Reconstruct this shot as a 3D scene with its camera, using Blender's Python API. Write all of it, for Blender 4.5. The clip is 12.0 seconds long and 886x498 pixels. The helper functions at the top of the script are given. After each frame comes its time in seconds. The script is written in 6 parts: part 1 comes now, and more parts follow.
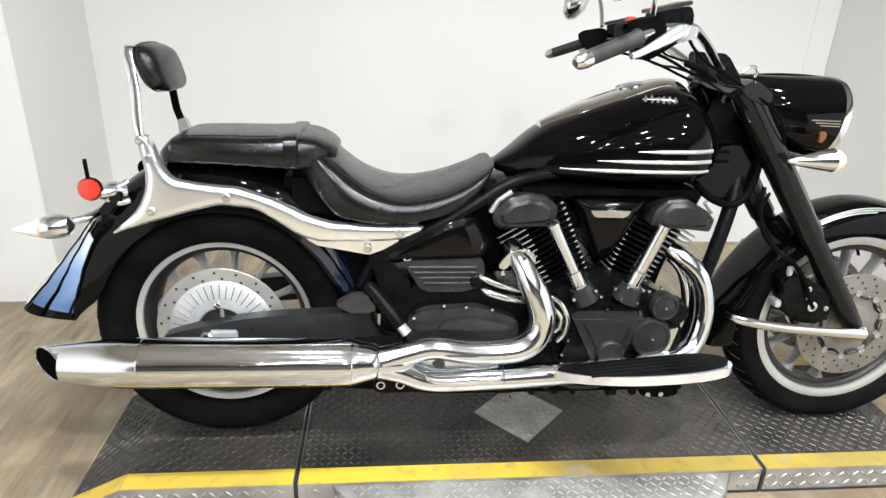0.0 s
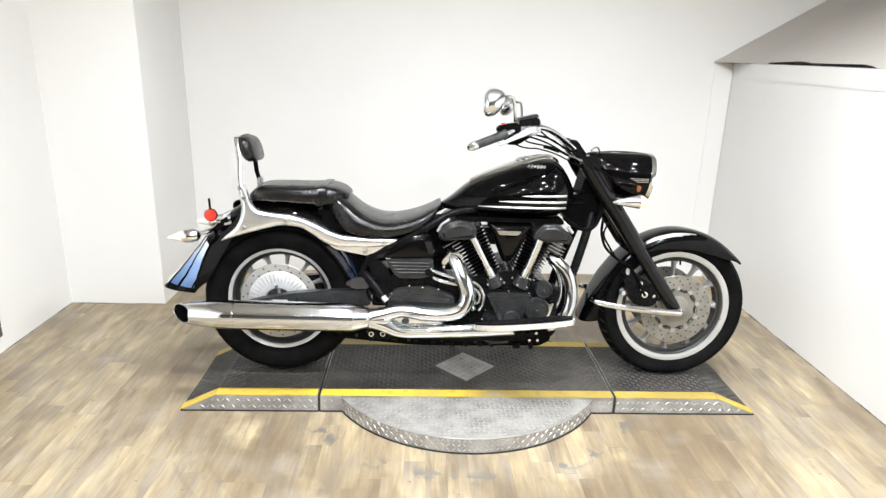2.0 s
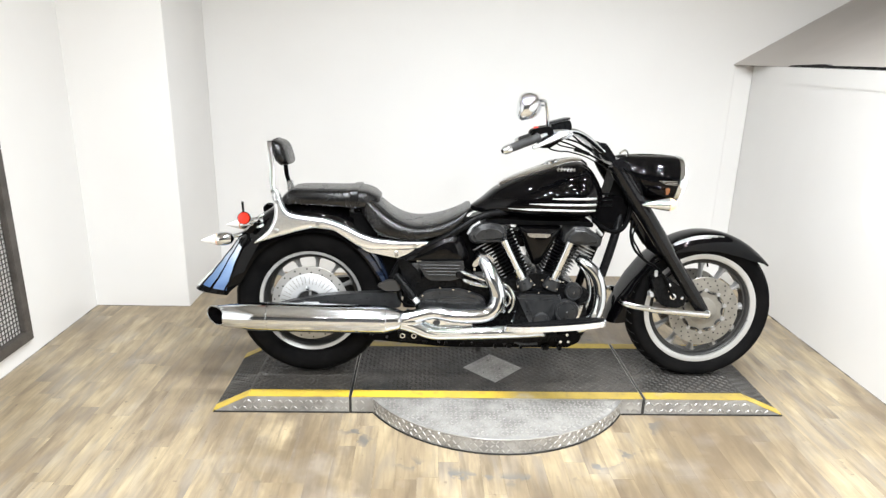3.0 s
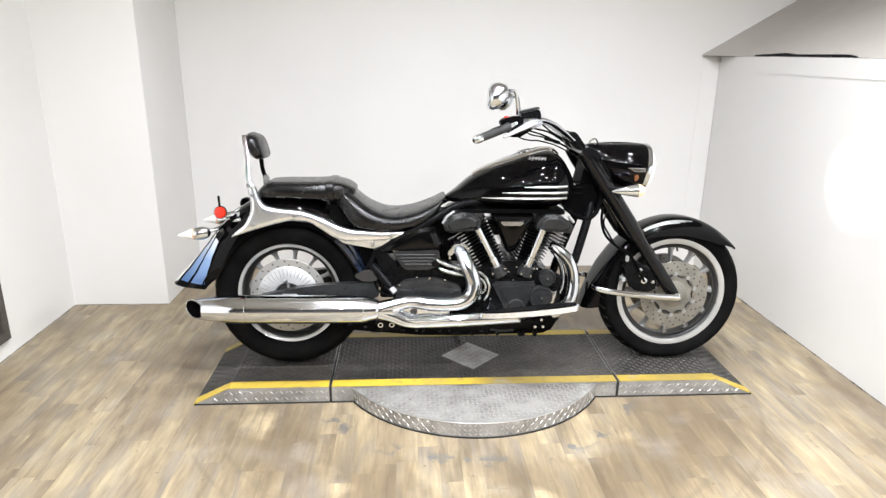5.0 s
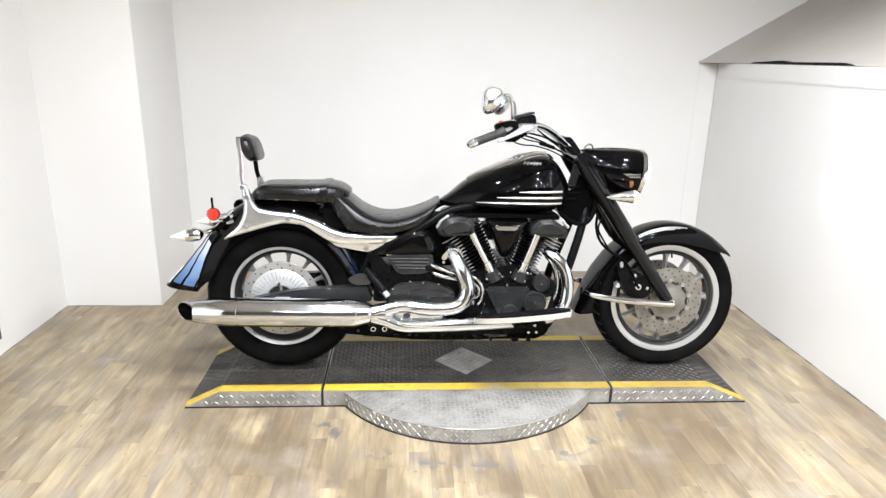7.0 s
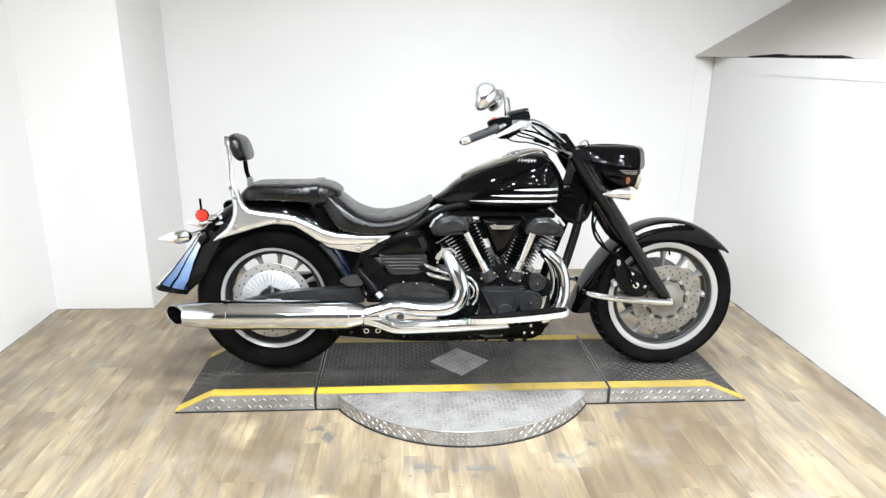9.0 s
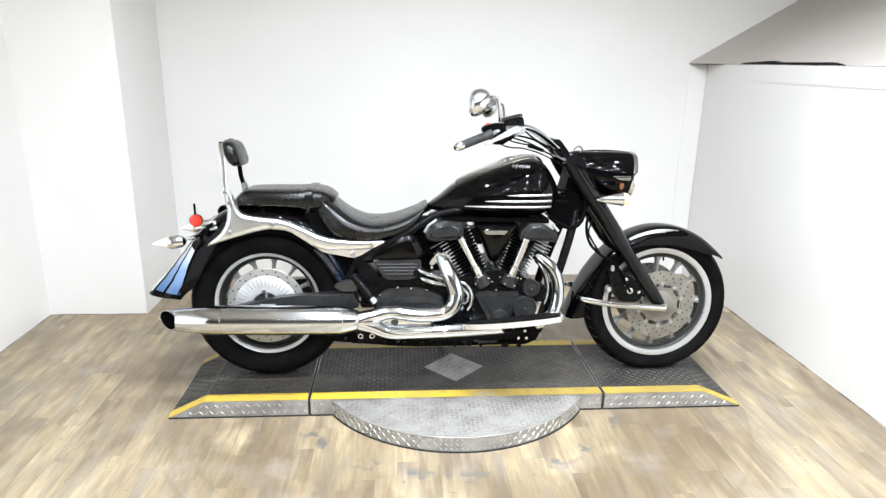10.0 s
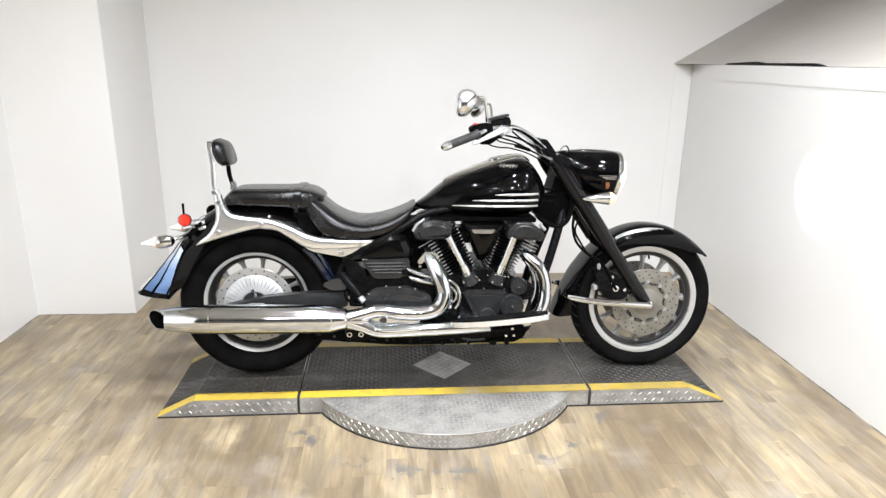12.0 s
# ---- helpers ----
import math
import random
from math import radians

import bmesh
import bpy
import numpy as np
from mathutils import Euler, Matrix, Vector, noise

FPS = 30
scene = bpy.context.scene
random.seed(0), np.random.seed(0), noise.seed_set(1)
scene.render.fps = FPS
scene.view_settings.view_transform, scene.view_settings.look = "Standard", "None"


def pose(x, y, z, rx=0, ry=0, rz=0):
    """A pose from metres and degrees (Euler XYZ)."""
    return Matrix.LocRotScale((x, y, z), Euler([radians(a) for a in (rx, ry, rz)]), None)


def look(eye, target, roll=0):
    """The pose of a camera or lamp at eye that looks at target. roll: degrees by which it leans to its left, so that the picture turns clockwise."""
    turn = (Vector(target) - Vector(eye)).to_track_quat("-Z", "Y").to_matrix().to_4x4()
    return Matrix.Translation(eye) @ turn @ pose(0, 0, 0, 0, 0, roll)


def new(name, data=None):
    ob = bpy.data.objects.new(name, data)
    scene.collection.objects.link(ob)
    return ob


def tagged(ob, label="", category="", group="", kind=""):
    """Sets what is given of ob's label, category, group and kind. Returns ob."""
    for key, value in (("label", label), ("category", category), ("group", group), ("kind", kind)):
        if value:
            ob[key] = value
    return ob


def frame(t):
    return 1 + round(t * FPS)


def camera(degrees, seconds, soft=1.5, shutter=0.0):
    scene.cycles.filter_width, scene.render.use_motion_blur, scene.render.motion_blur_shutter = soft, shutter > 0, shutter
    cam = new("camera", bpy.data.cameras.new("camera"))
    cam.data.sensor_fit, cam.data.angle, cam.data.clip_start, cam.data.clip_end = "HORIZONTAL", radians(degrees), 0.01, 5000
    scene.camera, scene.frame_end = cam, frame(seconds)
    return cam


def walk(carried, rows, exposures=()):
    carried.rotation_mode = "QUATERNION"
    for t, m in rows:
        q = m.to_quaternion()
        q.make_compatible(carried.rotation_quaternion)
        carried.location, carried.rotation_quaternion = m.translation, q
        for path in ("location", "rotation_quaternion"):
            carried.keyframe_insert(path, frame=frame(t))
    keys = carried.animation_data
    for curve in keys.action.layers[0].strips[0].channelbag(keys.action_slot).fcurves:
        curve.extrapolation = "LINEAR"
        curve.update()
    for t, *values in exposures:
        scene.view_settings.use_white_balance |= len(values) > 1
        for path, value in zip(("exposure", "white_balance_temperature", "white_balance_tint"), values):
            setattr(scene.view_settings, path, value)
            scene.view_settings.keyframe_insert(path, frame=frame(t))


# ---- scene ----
from mathutils.geometry import delaunay_2d_cdt

# camera and its walk: seconds, place, Euler angles
cam = camera(69.0, 12.0, soft=1.4)
PATH = [
    (0.0, -0.441, -1.602, 1.250, 67.21, -1.96, -4.73),
    (0.5, -0.368, -1.985, 1.332, 72.74, -3.62, -1.68),
    (1.0, -0.395, -2.307, 1.363, 71.35, -2.36, -2.29),
    (1.5, -0.368, -2.543, 1.425, 74.17, -0.82, -2.18),
    (2.0, -0.260, -2.693, 1.441, 72.91, -1.53, -1.68),
    (2.5, -0.296, -2.715, 1.456, 73.99, -1.56, -1.47),
    (3.0, -0.373, -2.711, 1.445, 73.11, -1.37, -1.44),
    (3.5, -0.370, -2.723, 1.431, 72.92, -1.31, -2.77),
    (5.5, -0.337, -2.771, 1.423, 73.05, -0.57, -3.26),
    (6.0, -0.330, -2.764, 1.420, 73.39, -0.76, -2.99),
    (6.5, -0.324, -2.761, 1.428, 73.74, -0.70, -2.96),
    (7.0, -0.328, -2.757, 1.423, 73.33, -1.22, -3.30),
    (9.0, -0.307, -2.710, 1.417, 73.13, -0.73, -3.62),
    (9.5, -0.300, -2.704, 1.421, 73.44, -0.66, -3.86),
    (10.0, -0.300, -2.713, 1.417, 73.63, -0.88, -3.94),
    (10.5, -0.297, -2.721, 1.413, 73.04, -1.18, -4.11),
    (11.0, -0.292, -2.727, 1.418, 73.02, -0.86, -4.58),
    (11.5, -0.289, -2.730, 1.422, 73.40, -0.75, -4.83),
    (12.0, -0.294, -2.736, 1.422, 73.58, -0.98, -4.84),
]
EXPOSURES = [(0.0, 0.16, 6500, 10), (0.5, 0.26, 6500, 10), (1.0, 0.31, 6560, 10), (2.0, 0.34, 6520, 10), (3.0, 0.34, 6500, 10), (3.5, 0.28, 6500, 11), (5.3, 0.20, 6480, 12),
             (6.5, 0.22, 6480, 12), (7.2, 0.30, 6440, 12), (8.8, 0.36, 6260, 10), (10.0, 0.36, 6260, 10), (10.5, 0.26, 6400, 12), (11.5, 0.21, 6470, 12), (12.0, 0.20, 6480, 12)]
walk(cam, [(t, pose(x, y, z, rx, ry, rz)) for t, x, y, z, rx, ry, rz in PATH], EXPOSURES)

# ---- light ----
world = bpy.data.worlds.new("world")
scene.world = world
world.use_nodes = True
world.node_tree.nodes["Background"].inputs[0].default_value = (0.9, 0.86, 0.8, 1)
world.node_tree.nodes["Background"].inputs[1].default_value = 0.05

LAMP_POWER = 28.0
LAMPS = [(-0.80, -0.85), (0.15, -0.85), (1.10, -0.80),
         (-0.80, -1.95), (0.15, -1.95), (1.10, -1.95),
         (-0.6, -3.1), (0.35, -3.1), (1.3, -3.1), (-1.0, -4.1), (0.1, -4.1), (1.1, -4.1),
         (-1.6, -5.2), (-0.4, -5.2), (0.7, -5.2), (2.1, -5.2)]
CEILING = 2.75


# ---- materials ----
def node_mat(name):
    m = bpy.data.materials.new(name)
    m.use_nodes = True
    nt = m.node_tree
    return m, nt, nt.nodes["Principled BSDF"]


def surface(name, a, b=None, rough=0.5, rough2=None, metal=0.0, scale=6.0, bump=0.0, bump_scale=80.0, coat=0.0,
            stretch=(1, 1, 1), detail=4.0, spec=0.5, vary=0.0):
    """A procedural surface: two colours mixed by a broad noise, roughness by a second, fine relief by a third."""
    m, nt, p = node_mat(name)
    b = b or a
    tc = nt.nodes.new("ShaderNodeTexCoord")
    mp = nt.nodes.new("ShaderNodeMapping")
    mp.inputs["Scale"].default_value = stretch
    nt.links.new(tc.outputs["Object"], mp.inputs[0])
    n = nt.nodes.new("ShaderNodeTexNoise")
    n.inputs["Scale"].default_value, n.inputs["Detail"].default_value = scale, detail
    nt.links.new(mp.outputs[0], n.inputs[0])
    mix = nt.nodes.new("ShaderNodeMix")
    mix.data_type = "RGBA"
    mix.inputs[6].default_value, mix.inputs[7].default_value = (*a, 1), (*b, 1)
    ramp = nt.nodes.new("ShaderNodeMapRange")
    ramp.inputs[1].default_value, ramp.inputs[2].default_value = 0.35, 0.65
    nt.links.new(n.outputs[0], ramp.inputs[0])
    nt.links.new(ramp.outputs[0], mix.inputs[0])
    col = mix.outputs[2]
    if vary:
        oi = nt.nodes.new("ShaderNodeObjectInfo")
        hs = nt.nodes.new("ShaderNodeHueSaturation")
        mr = nt.nodes.new("ShaderNodeMapRange")
        mr.inputs[3].default_value, mr.inputs[4].default_value = 1 - vary, 1 + vary
        nt.links.new(oi.outputs["Random"], mr.inputs[0])
        nt.links.new(mr.outputs[0], hs.inputs["Value"])
        nt.links.new(col, hs.inputs["Color"])
        col = hs.outputs[0]
    nt.links.new(col, p.inputs["Base Color"])
    p.inputs["Metallic"].default_value = metal
    p.inputs["Specular IOR Level"].default_value = spec
    p.inputs["Coat Weight"].default_value = coat
    p.inputs["Coat Roughness"].default_value = 0.03
    n2 = nt.nodes.new("ShaderNodeTexNoise")
    n2.inputs["Scale"].default_value, n2.inputs["Detail"].default_value = scale * 4.3, 5.0
    nt.links.new(mp.outputs[0], n2.inputs[0])
    mr2 = nt.nodes.new("ShaderNodeMapRange")
    mr2.inputs[1].default_value, mr2.inputs[2].default_value = 0.3, 0.7
    mr2.inputs[3].default_value, mr2.inputs[4].default_value = rough, rough2 if rough2 is not None else rough * 1.25
    nt.links.new(n2.outputs[0], mr2.inputs[0])
    nt.links.new(mr2.outputs[0], p.inputs["Roughness"])
    if bump:
        n3 = nt.nodes.new("ShaderNodeTexNoise")
        n3.inputs["Scale"].default_value, n3.inputs["Detail"].default_value = bump_scale, 3.0
        nt.links.new(mp.outputs[0], n3.inputs[0])
        bp = nt.nodes.new("ShaderNodeBump")
        bp.inputs["Strength"].default_value, bp.inputs["Distance"].default_value = bump, 0.002
        nt.links.new(n3.outputs[0], bp.inputs["Height"])
        nt.links.new(bp.outputs[0], p.inputs["Normal"])
    return m


WALL = surface("wall_paint", (0.735, 0.722, 0.705), (0.765, 0.755, 0.738), 0.45, 0.6, scale=1.1, bump=0.15, bump_scale=120)
WALL_SATIN = surface("satin_wall_paint", (0.68, 0.672, 0.66), (0.72, 0.712, 0.702), 0.28, 0.36, scale=1.1, bump=0.06, bump_scale=60)
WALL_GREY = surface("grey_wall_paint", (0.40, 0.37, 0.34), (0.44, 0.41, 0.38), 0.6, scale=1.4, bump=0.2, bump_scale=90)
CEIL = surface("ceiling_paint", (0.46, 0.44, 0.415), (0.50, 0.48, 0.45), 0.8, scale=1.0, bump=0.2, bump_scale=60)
DARK_ROOM = surface("showroom_wall", (0.085, 0.084, 0.083), (0.13, 0.128, 0.126), 0.7, scale=0.8)
CHROME = surface("chrome", (0.685, 0.718, 0.752), (0.645, 0.678, 0.712), 0.06, 0.11, metal=1.0, scale=9.0)
CHROME_SOFT = surface("worn_chrome", (0.64, 0.655, 0.675), (0.56, 0.575, 0.595), 0.16, 0.26, metal=1.0, scale=14.0)
GLOSS = surface("black_lacquer", (0.0012, 0.0012, 0.0015), (0.002, 0.0019, 0.002), 0.030, 0.048, scale=5.0, spec=0.16)
SATIN = surface("satin_black_metal", (0.0020, 0.0021, 0.0023), (0.0045, 0.0045, 0.0049), 0.22, 0.36, scale=18.0, spec=0.075, bump=0.12, bump_scale=260)
GREYBLACK = surface("grey_black_powder_coat", (0.0125, 0.0127, 0.0131), (0.0205, 0.0207, 0.0212), 0.26, 0.38, scale=22.0, spec=0.30, bump=0.12, bump_scale=300)
MATT = surface("matt_black_plastic", (0.0015, 0.0015, 0.0017), (0.003, 0.003, 0.003), 0.40, 0.55, scale=20.0, spec=0.03, bump=0.2, bump_scale=200)
LEATHER = surface("black_leather", (0.0026, 0.0026, 0.0028), (0.0046, 0.0044, 0.0044), 0.20, 0.30, scale=6.0, detail=7.0, spec=0.38, bump=0.10, bump_scale=150)
RUBBER = surface("tyre_rubber", (0.0025, 0.0025, 0.0027), (0.006, 0.0057, 0.0057), 0.55, 0.75, scale=12.0, spec=0.04, bump=0.25, bump_scale=180)
SEAM = surface("grey_thread", (0.012, 0.012, 0.0125), (0.016, 0.016, 0.0165), 0.6, 0.7, scale=40.0, spec=0.1)
GRIP = surface("grip_rubber", (0.016, 0.016, 0.0165), (0.026, 0.026, 0.026), 0.6, 0.7, scale=30.0, bump=0.4, bump_scale=400)
LIP = surface("polished_rim", (0.47, 0.468, 0.462), (0.42, 0.418, 0.412), 0.26, 0.36, metal=0.5, scale=3.0)
CASTING = surface("grey_cast_wheel", (0.23, 0.228, 0.224), (0.31, 0.307, 0.30), 0.34, 0.46, metal=0.4, scale=12.0, bump=0.08, bump_scale=220)
WELL = surface("dark_rim_well", (0.026, 0.026, 0.0255), (0.045, 0.044, 0.043), 0.36, 0.46, metal=0.5, scale=5.0)
DISC = surface("brake_steel", (0.180, 0.170, 0.150), (0.245, 0.234, 0.208), 0.32, 0.40, metal=0.6, scale=16.0)
DISC_BRIGHT = surface("bright_brake_steel", (0.34, 0.335, 0.32), (0.39, 0.385, 0.37), 0.30, 0.4, metal=0.6, scale=14.0)
ALLOY = surface("bare_alloy", (0.37, 0.373, 0.376), (0.47, 0.473, 0.476), 0.32, 0.44, metal=0.45, scale=13.0)
SILVER = surface("polished_silver", (0.80, 0.82, 0.845), (0.78, 0.80, 0.825), 0.09, 0.13, metal=0.74, scale=3.0)
RAIL_STEEL = surface("brushed_polished_rail", (0.865, 0.885, 0.905), (0.81, 0.83, 0.85), 0.16, 0.24, metal=0.92, scale=7.0)
RAIL_CHROME = surface("polished_rail", (0.80, 0.795, 0.785), (0.74, 0.735, 0.725), 0.07, 0.13, metal=1.0, scale=7.0)
PLATE = surface("checker_plate", (0.38, 0.367, 0.345), (0.50, 0.485, 0.46), 0.27, 0.42, metal=0.8, scale=9.0, bump=0.1, bump_scale=120)
PLATE_BASE = surface("grimy_plate", (0.24, 0.232, 0.22), (0.41, 0.40, 0.38), 0.40, 0.55, metal=0.5, scale=11.0, detail=7.0, bump=0.2, bump_scale=120)
PLATE_DARK = surface("worn_black_deck_paint", (0.019, 0.0182, 0.0168), (0.056, 0.050, 0.044), 0.30, 0.52, scale=5.5, detail=8.0, spec=0.30, bump=0.25, bump_scale=140)
LUG_DARK = surface("rubbed_deck_lug", (0.020, 0.019, 0.0178), (0.075, 0.070, 0.063), 0.32, 0.48, metal=0.12, scale=7.0, detail=7.0, spec=0.4)
# worn grey, with the shadow on the peg put into the colour
PEG_SHADED = surface("worn_shaded_grey_peg", (0.028, 0.027, 0.025), (0.036, 0.034, 0.032), 0.4, 0.5, metal=0.2, scale=20.0, spec=0.2)


def worn_paint(name, base, dull, grime):
    """Line paint rubbed dull in broad patches and scuffed through in small ones."""
    m, nt, p = node_mat(name)
    tc = nt.nodes.new("ShaderNodeTexCoord")
    col = None
    for scale, detail, lo, hi, amount, tint in ((5.0, 4.0, 0.40, 0.66, 0.85, dull), (1.6, 7.0, 0.50, 0.66, 0.55, grime), (26.0, 9.0, 0.56, 0.68, 0.42, grime), (9.0, 9.0, 0.62, 0.70, 0.40, (0.30, 0.29, 0.27))):
        n = nt.nodes.new("ShaderNodeTexNoise")
        n.inputs["Scale"].default_value, n.inputs["Detail"].default_value = scale, detail
        nt.links.new(tc.outputs["Object"], n.inputs[0])
        r = nt.nodes.new("ShaderNodeMapRange")
        r.inputs[1].default_value, r.inputs[2].default_value, r.inputs[4].default_value = lo, hi, amount
        nt.links.new(n.outputs[0], r.inputs[0])
        x = nt.nodes.new("ShaderNodeMix")
        x.data_type = "RGBA"
        x.inputs[6].default_value, x.inputs[7].default_value = (*base, 1), (*tint, 1)
        nt.links.new(r.outputs[0], x.inputs[0])
        if col:
            nt.links.new(col, x.inputs[6])
        col = x.outputs[2]
    nt.links.new(col, p.inputs["Base Color"])
    p.inputs["Roughness"].default_value = 0.48
    bp = nt.nodes.new("ShaderNodeBump")
    bp.inputs["Strength"].default_value, bp.inputs["Distance"].default_value = 0.2, 0.001
    nt.links.new(n.outputs[0], bp.inputs["Height"])
    nt.links.new(bp.outputs[0], p.inputs["Normal"])
    return m


YELLOW = worn_paint("yellow_line_paint", (0.52, 0.365, 0.035), (0.40, 0.285, 0.05), (0.17, 0.135, 0.07))
BORE_BLACK = surface("exhaust_bore_black", (0.0015, 0.0014, 0.0016), (0.003, 0.0028, 0.003), 0.8, 0.9, scale=30.0, spec=0.02)
JOINT = surface("black_joint", (0.012, 0.011, 0.010), (0.02, 0.02, 0.02), 0.6, scale=10.0)
RED = surface("red_reflector", (0.52, 0.024, 0.011), (0.42, 0.018, 0.009), 0.14, 0.2, scale=60.0, coat=0.5, bump=0.3, bump_scale=500)
AMBER = surface("amber_lens", (0.10, 0.030, 0.004), (0.14, 0.042, 0.005), 0.14, 0.2, scale=60.0, coat=0.4)
PALE_AMBER = surface("pale_amber_lens", (0.66, 0.42, 0.31), (0.60, 0.37, 0.27), 0.14, 0.2, scale=30.0, coat=0.5)
CLEAR = surface("clear_lens", (0.86, 0.85, 0.83), (0.80, 0.79, 0.77), 0.08, 0.14, scale=30.0, coat=0.8)
GLOSS_DEEP = surface("deep_black_cover", (0.0010, 0.0010, 0.0012), (0.0016, 0.0015, 0.0017), 0.045, 0.08, scale=6.0, spec=0.20)
SEMI = surface("semi_gloss_black", (0.003, 0.0031, 0.0036), (0.005, 0.005, 0.0056), 0.10, 0.16, scale=9.0, spec=0.26)
RED_KEY = surface("red_switch", (0.6, 0.05, 0.04), (0.5, 0.04, 0.03), 0.35, scale=30.0)


def tail_material():
    """Paint that runs from white at the top to blue at the bottom of each flute."""
    m, nt, p = node_mat("blue_and_white_flute_paint")
    tc = nt.nodes.new("ShaderNodeTexCoord")
    sep = nt.nodes.new("ShaderNodeSeparateXYZ")
    nt.links.new(tc.outputs["Object"], sep.inputs[0])
    mr = nt.nodes.new("ShaderNodeMapRange")
    mr.inputs[1].default_value, mr.inputs[2].default_value = 0.41, 0.60
    nt.links.new(sep.outputs[2], mr.inputs[0])
    r = nt.nodes.new("ShaderNodeValToRGB")
    r.color_ramp.elements[0].color = (0.06, 0.125, 0.27, 1)
    r.color_ramp.elements[1].color = (0.78, 0.82, 0.86, 1)
    e = r.color_ramp.elements.new(0.45)
    e.color = (0.20, 0.31, 0.52, 1)
    nt.links.new(mr.outputs[0], r.inputs[0])
    nt.links.new(r.outputs[0], p.inputs["Base Color"])
    p.inputs["Roughness"].default_value = 0.22
    p.inputs["Coat Weight"].default_value = 0.7
    return m


FLUTE = tail_material()
FLUTE_DEEP = surface("deep_blue_flute_paint", (0.009, 0.014, 0.028), (0.014, 0.022, 0.042), 0.16, 0.24, scale=9.0, coat=0.6)
FLUTE_TOP = surface("white_flute_paint", (0.62, 0.63, 0.65), (0.55, 0.56, 0.59), 0.2, 0.26, scale=12.0, coat=0.6)


def plank_material():
    m, nt, p = node_mat("oak_look_vinyl")
    tc = nt.nodes.new("ShaderNodeTexCoord")
    oi = nt.nodes.new("ShaderNodeObjectInfo")
    add = nt.nodes.new("ShaderNodeVectorMath")
    mul = nt.nodes.new("ShaderNodeVectorMath")
    mul.operation = "SCALE"
    comb = nt.nodes.new("ShaderNodeCombineXYZ")
    isl = nt.nodes.new("ShaderNodeNewGeometry")
    both = nt.nodes.new("ShaderNodeMath")
    nt.links.new(oi.outputs["Random"], both.inputs[0])
    nt.links.new(isl.outputs["Random Per Island"], both.inputs[1])
    rnd = nt.nodes.new("ShaderNodeMath")
    rnd.operation = "FRACT"
    nt.links.new(both.outputs[0], rnd.inputs[0])
    nt.links.new(rnd.outputs[0], comb.inputs[0])
    nt.links.new(rnd.outputs[0], comb.inputs[1])
    nt.links.new(comb.outputs[0], mul.inputs[0])
    mul.inputs["Scale"].default_value = 37.0
    nt.links.new(tc.outputs["Object"], add.inputs[0])
    nt.links.new(mul.outputs[0], add.inputs[1])
    mp = nt.nodes.new("ShaderNodeMapping")
    mp.inputs["Scale"].default_value = (2.2, 20.0, 1.0)
    nt.links.new(add.outputs[0], mp.inputs[0])
    grain = nt.nodes.new("ShaderNodeTexNoise")
    grain.inputs["Scale"].default_value, grain.inputs["Detail"].default_value = 3.0, 8.0
    grain.inputs["Distortion"].default_value = 0.8
    nt.links.new(mp.outputs[0], grain.inputs[0])
    blot = nt.nodes.new("ShaderNodeTexNoise")
    blot.inputs["Scale"].default_value, blot.inputs["Detail"].default_value = 4.2, 4.0
    mp2 = nt.nodes.new("ShaderNodeMapping")
    mp2.inputs["Scale"].default_value = (0.9, 3.4, 1.0)
    nt.links.new(add.outputs[0], mp2.inputs[0])
    nt.links.new(mp2.outputs[0], blot.inputs[0])
    tone = nt.nodes.new("ShaderNodeValToRGB")
    els = tone.color_ramp.elements
    els[0].position, els[0].color = 0.0, (0.120, 0.091, 0.060, 1)
    els[1].position, els[1].color = 1.0, (0.450, 0.366, 0.234, 1)
    for pos, c in ((0.35, (0.247, 0.195, 0.129, 1)), (0.7, (0.358, 0.286, 0.180, 1))):
        els.new(pos).color = c
    mixv = nt.nodes.new("ShaderNodeMath")
    mixv.operation = "MULTIPLY_ADD"
    nt.links.new(rnd.outputs[0], mixv.inputs[0])
    mixv.inputs[1].default_value = 0.36
    bl = nt.nodes.new("ShaderNodeMapRange")
    bl.inputs[1].default_value, bl.inputs[2].default_value = 0.35, 0.65
    bl.inputs[3].default_value, bl.inputs[4].default_value = 0.10, 0.60
    nt.links.new(blot.outputs[0], bl.inputs[0])
    nt.links.new(bl.outputs[0], mixv.inputs[2])
    nt.links.new(mixv.outputs[0], tone.inputs[0])
    gm = nt.nodes.new("ShaderNodeMix")
    gm.data_type, gm.blend_type = "RGBA", "MULTIPLY"
    gm.inputs[0].default_value = 0.62
    gr = nt.nodes.new("ShaderNodeMapRange")
    gr.inputs[1].default_value, gr.inputs[2].default_value = 0.3, 0.62
    gr.inputs[3].default_value, gr.inputs[4].default_value = 0.62, 1.10
    nt.links.new(grain.outputs[0], gr.inputs[0])
    nt.links.new(tone.outputs[0], gm.inputs[6])
    nt.links.new(gr.outputs[0], gm.inputs[7])
    # weathered grey streaks along each plank
    mp3 = nt.nodes.new("ShaderNodeMapping")
    mp3.inputs["Scale"].default_value = (1.1, 5.5, 1.0)
    nt.links.new(add.outputs[0], mp3.inputs[0])
    streak = nt.nodes.new("ShaderNodeTexNoise")
    streak.inputs["Scale"].default_value, streak.inputs["Detail"].default_value, streak.inputs["Distortion"].default_value = 2.3, 7.0, 0.6
    nt.links.new(mp3.outputs[0], streak.inputs[0])
    sr = nt.nodes.new("ShaderNodeMapRange")
    sr.inputs[1].default_value, sr.inputs[2].default_value, sr.inputs[4].default_value = 0.48, 0.66, 0.46
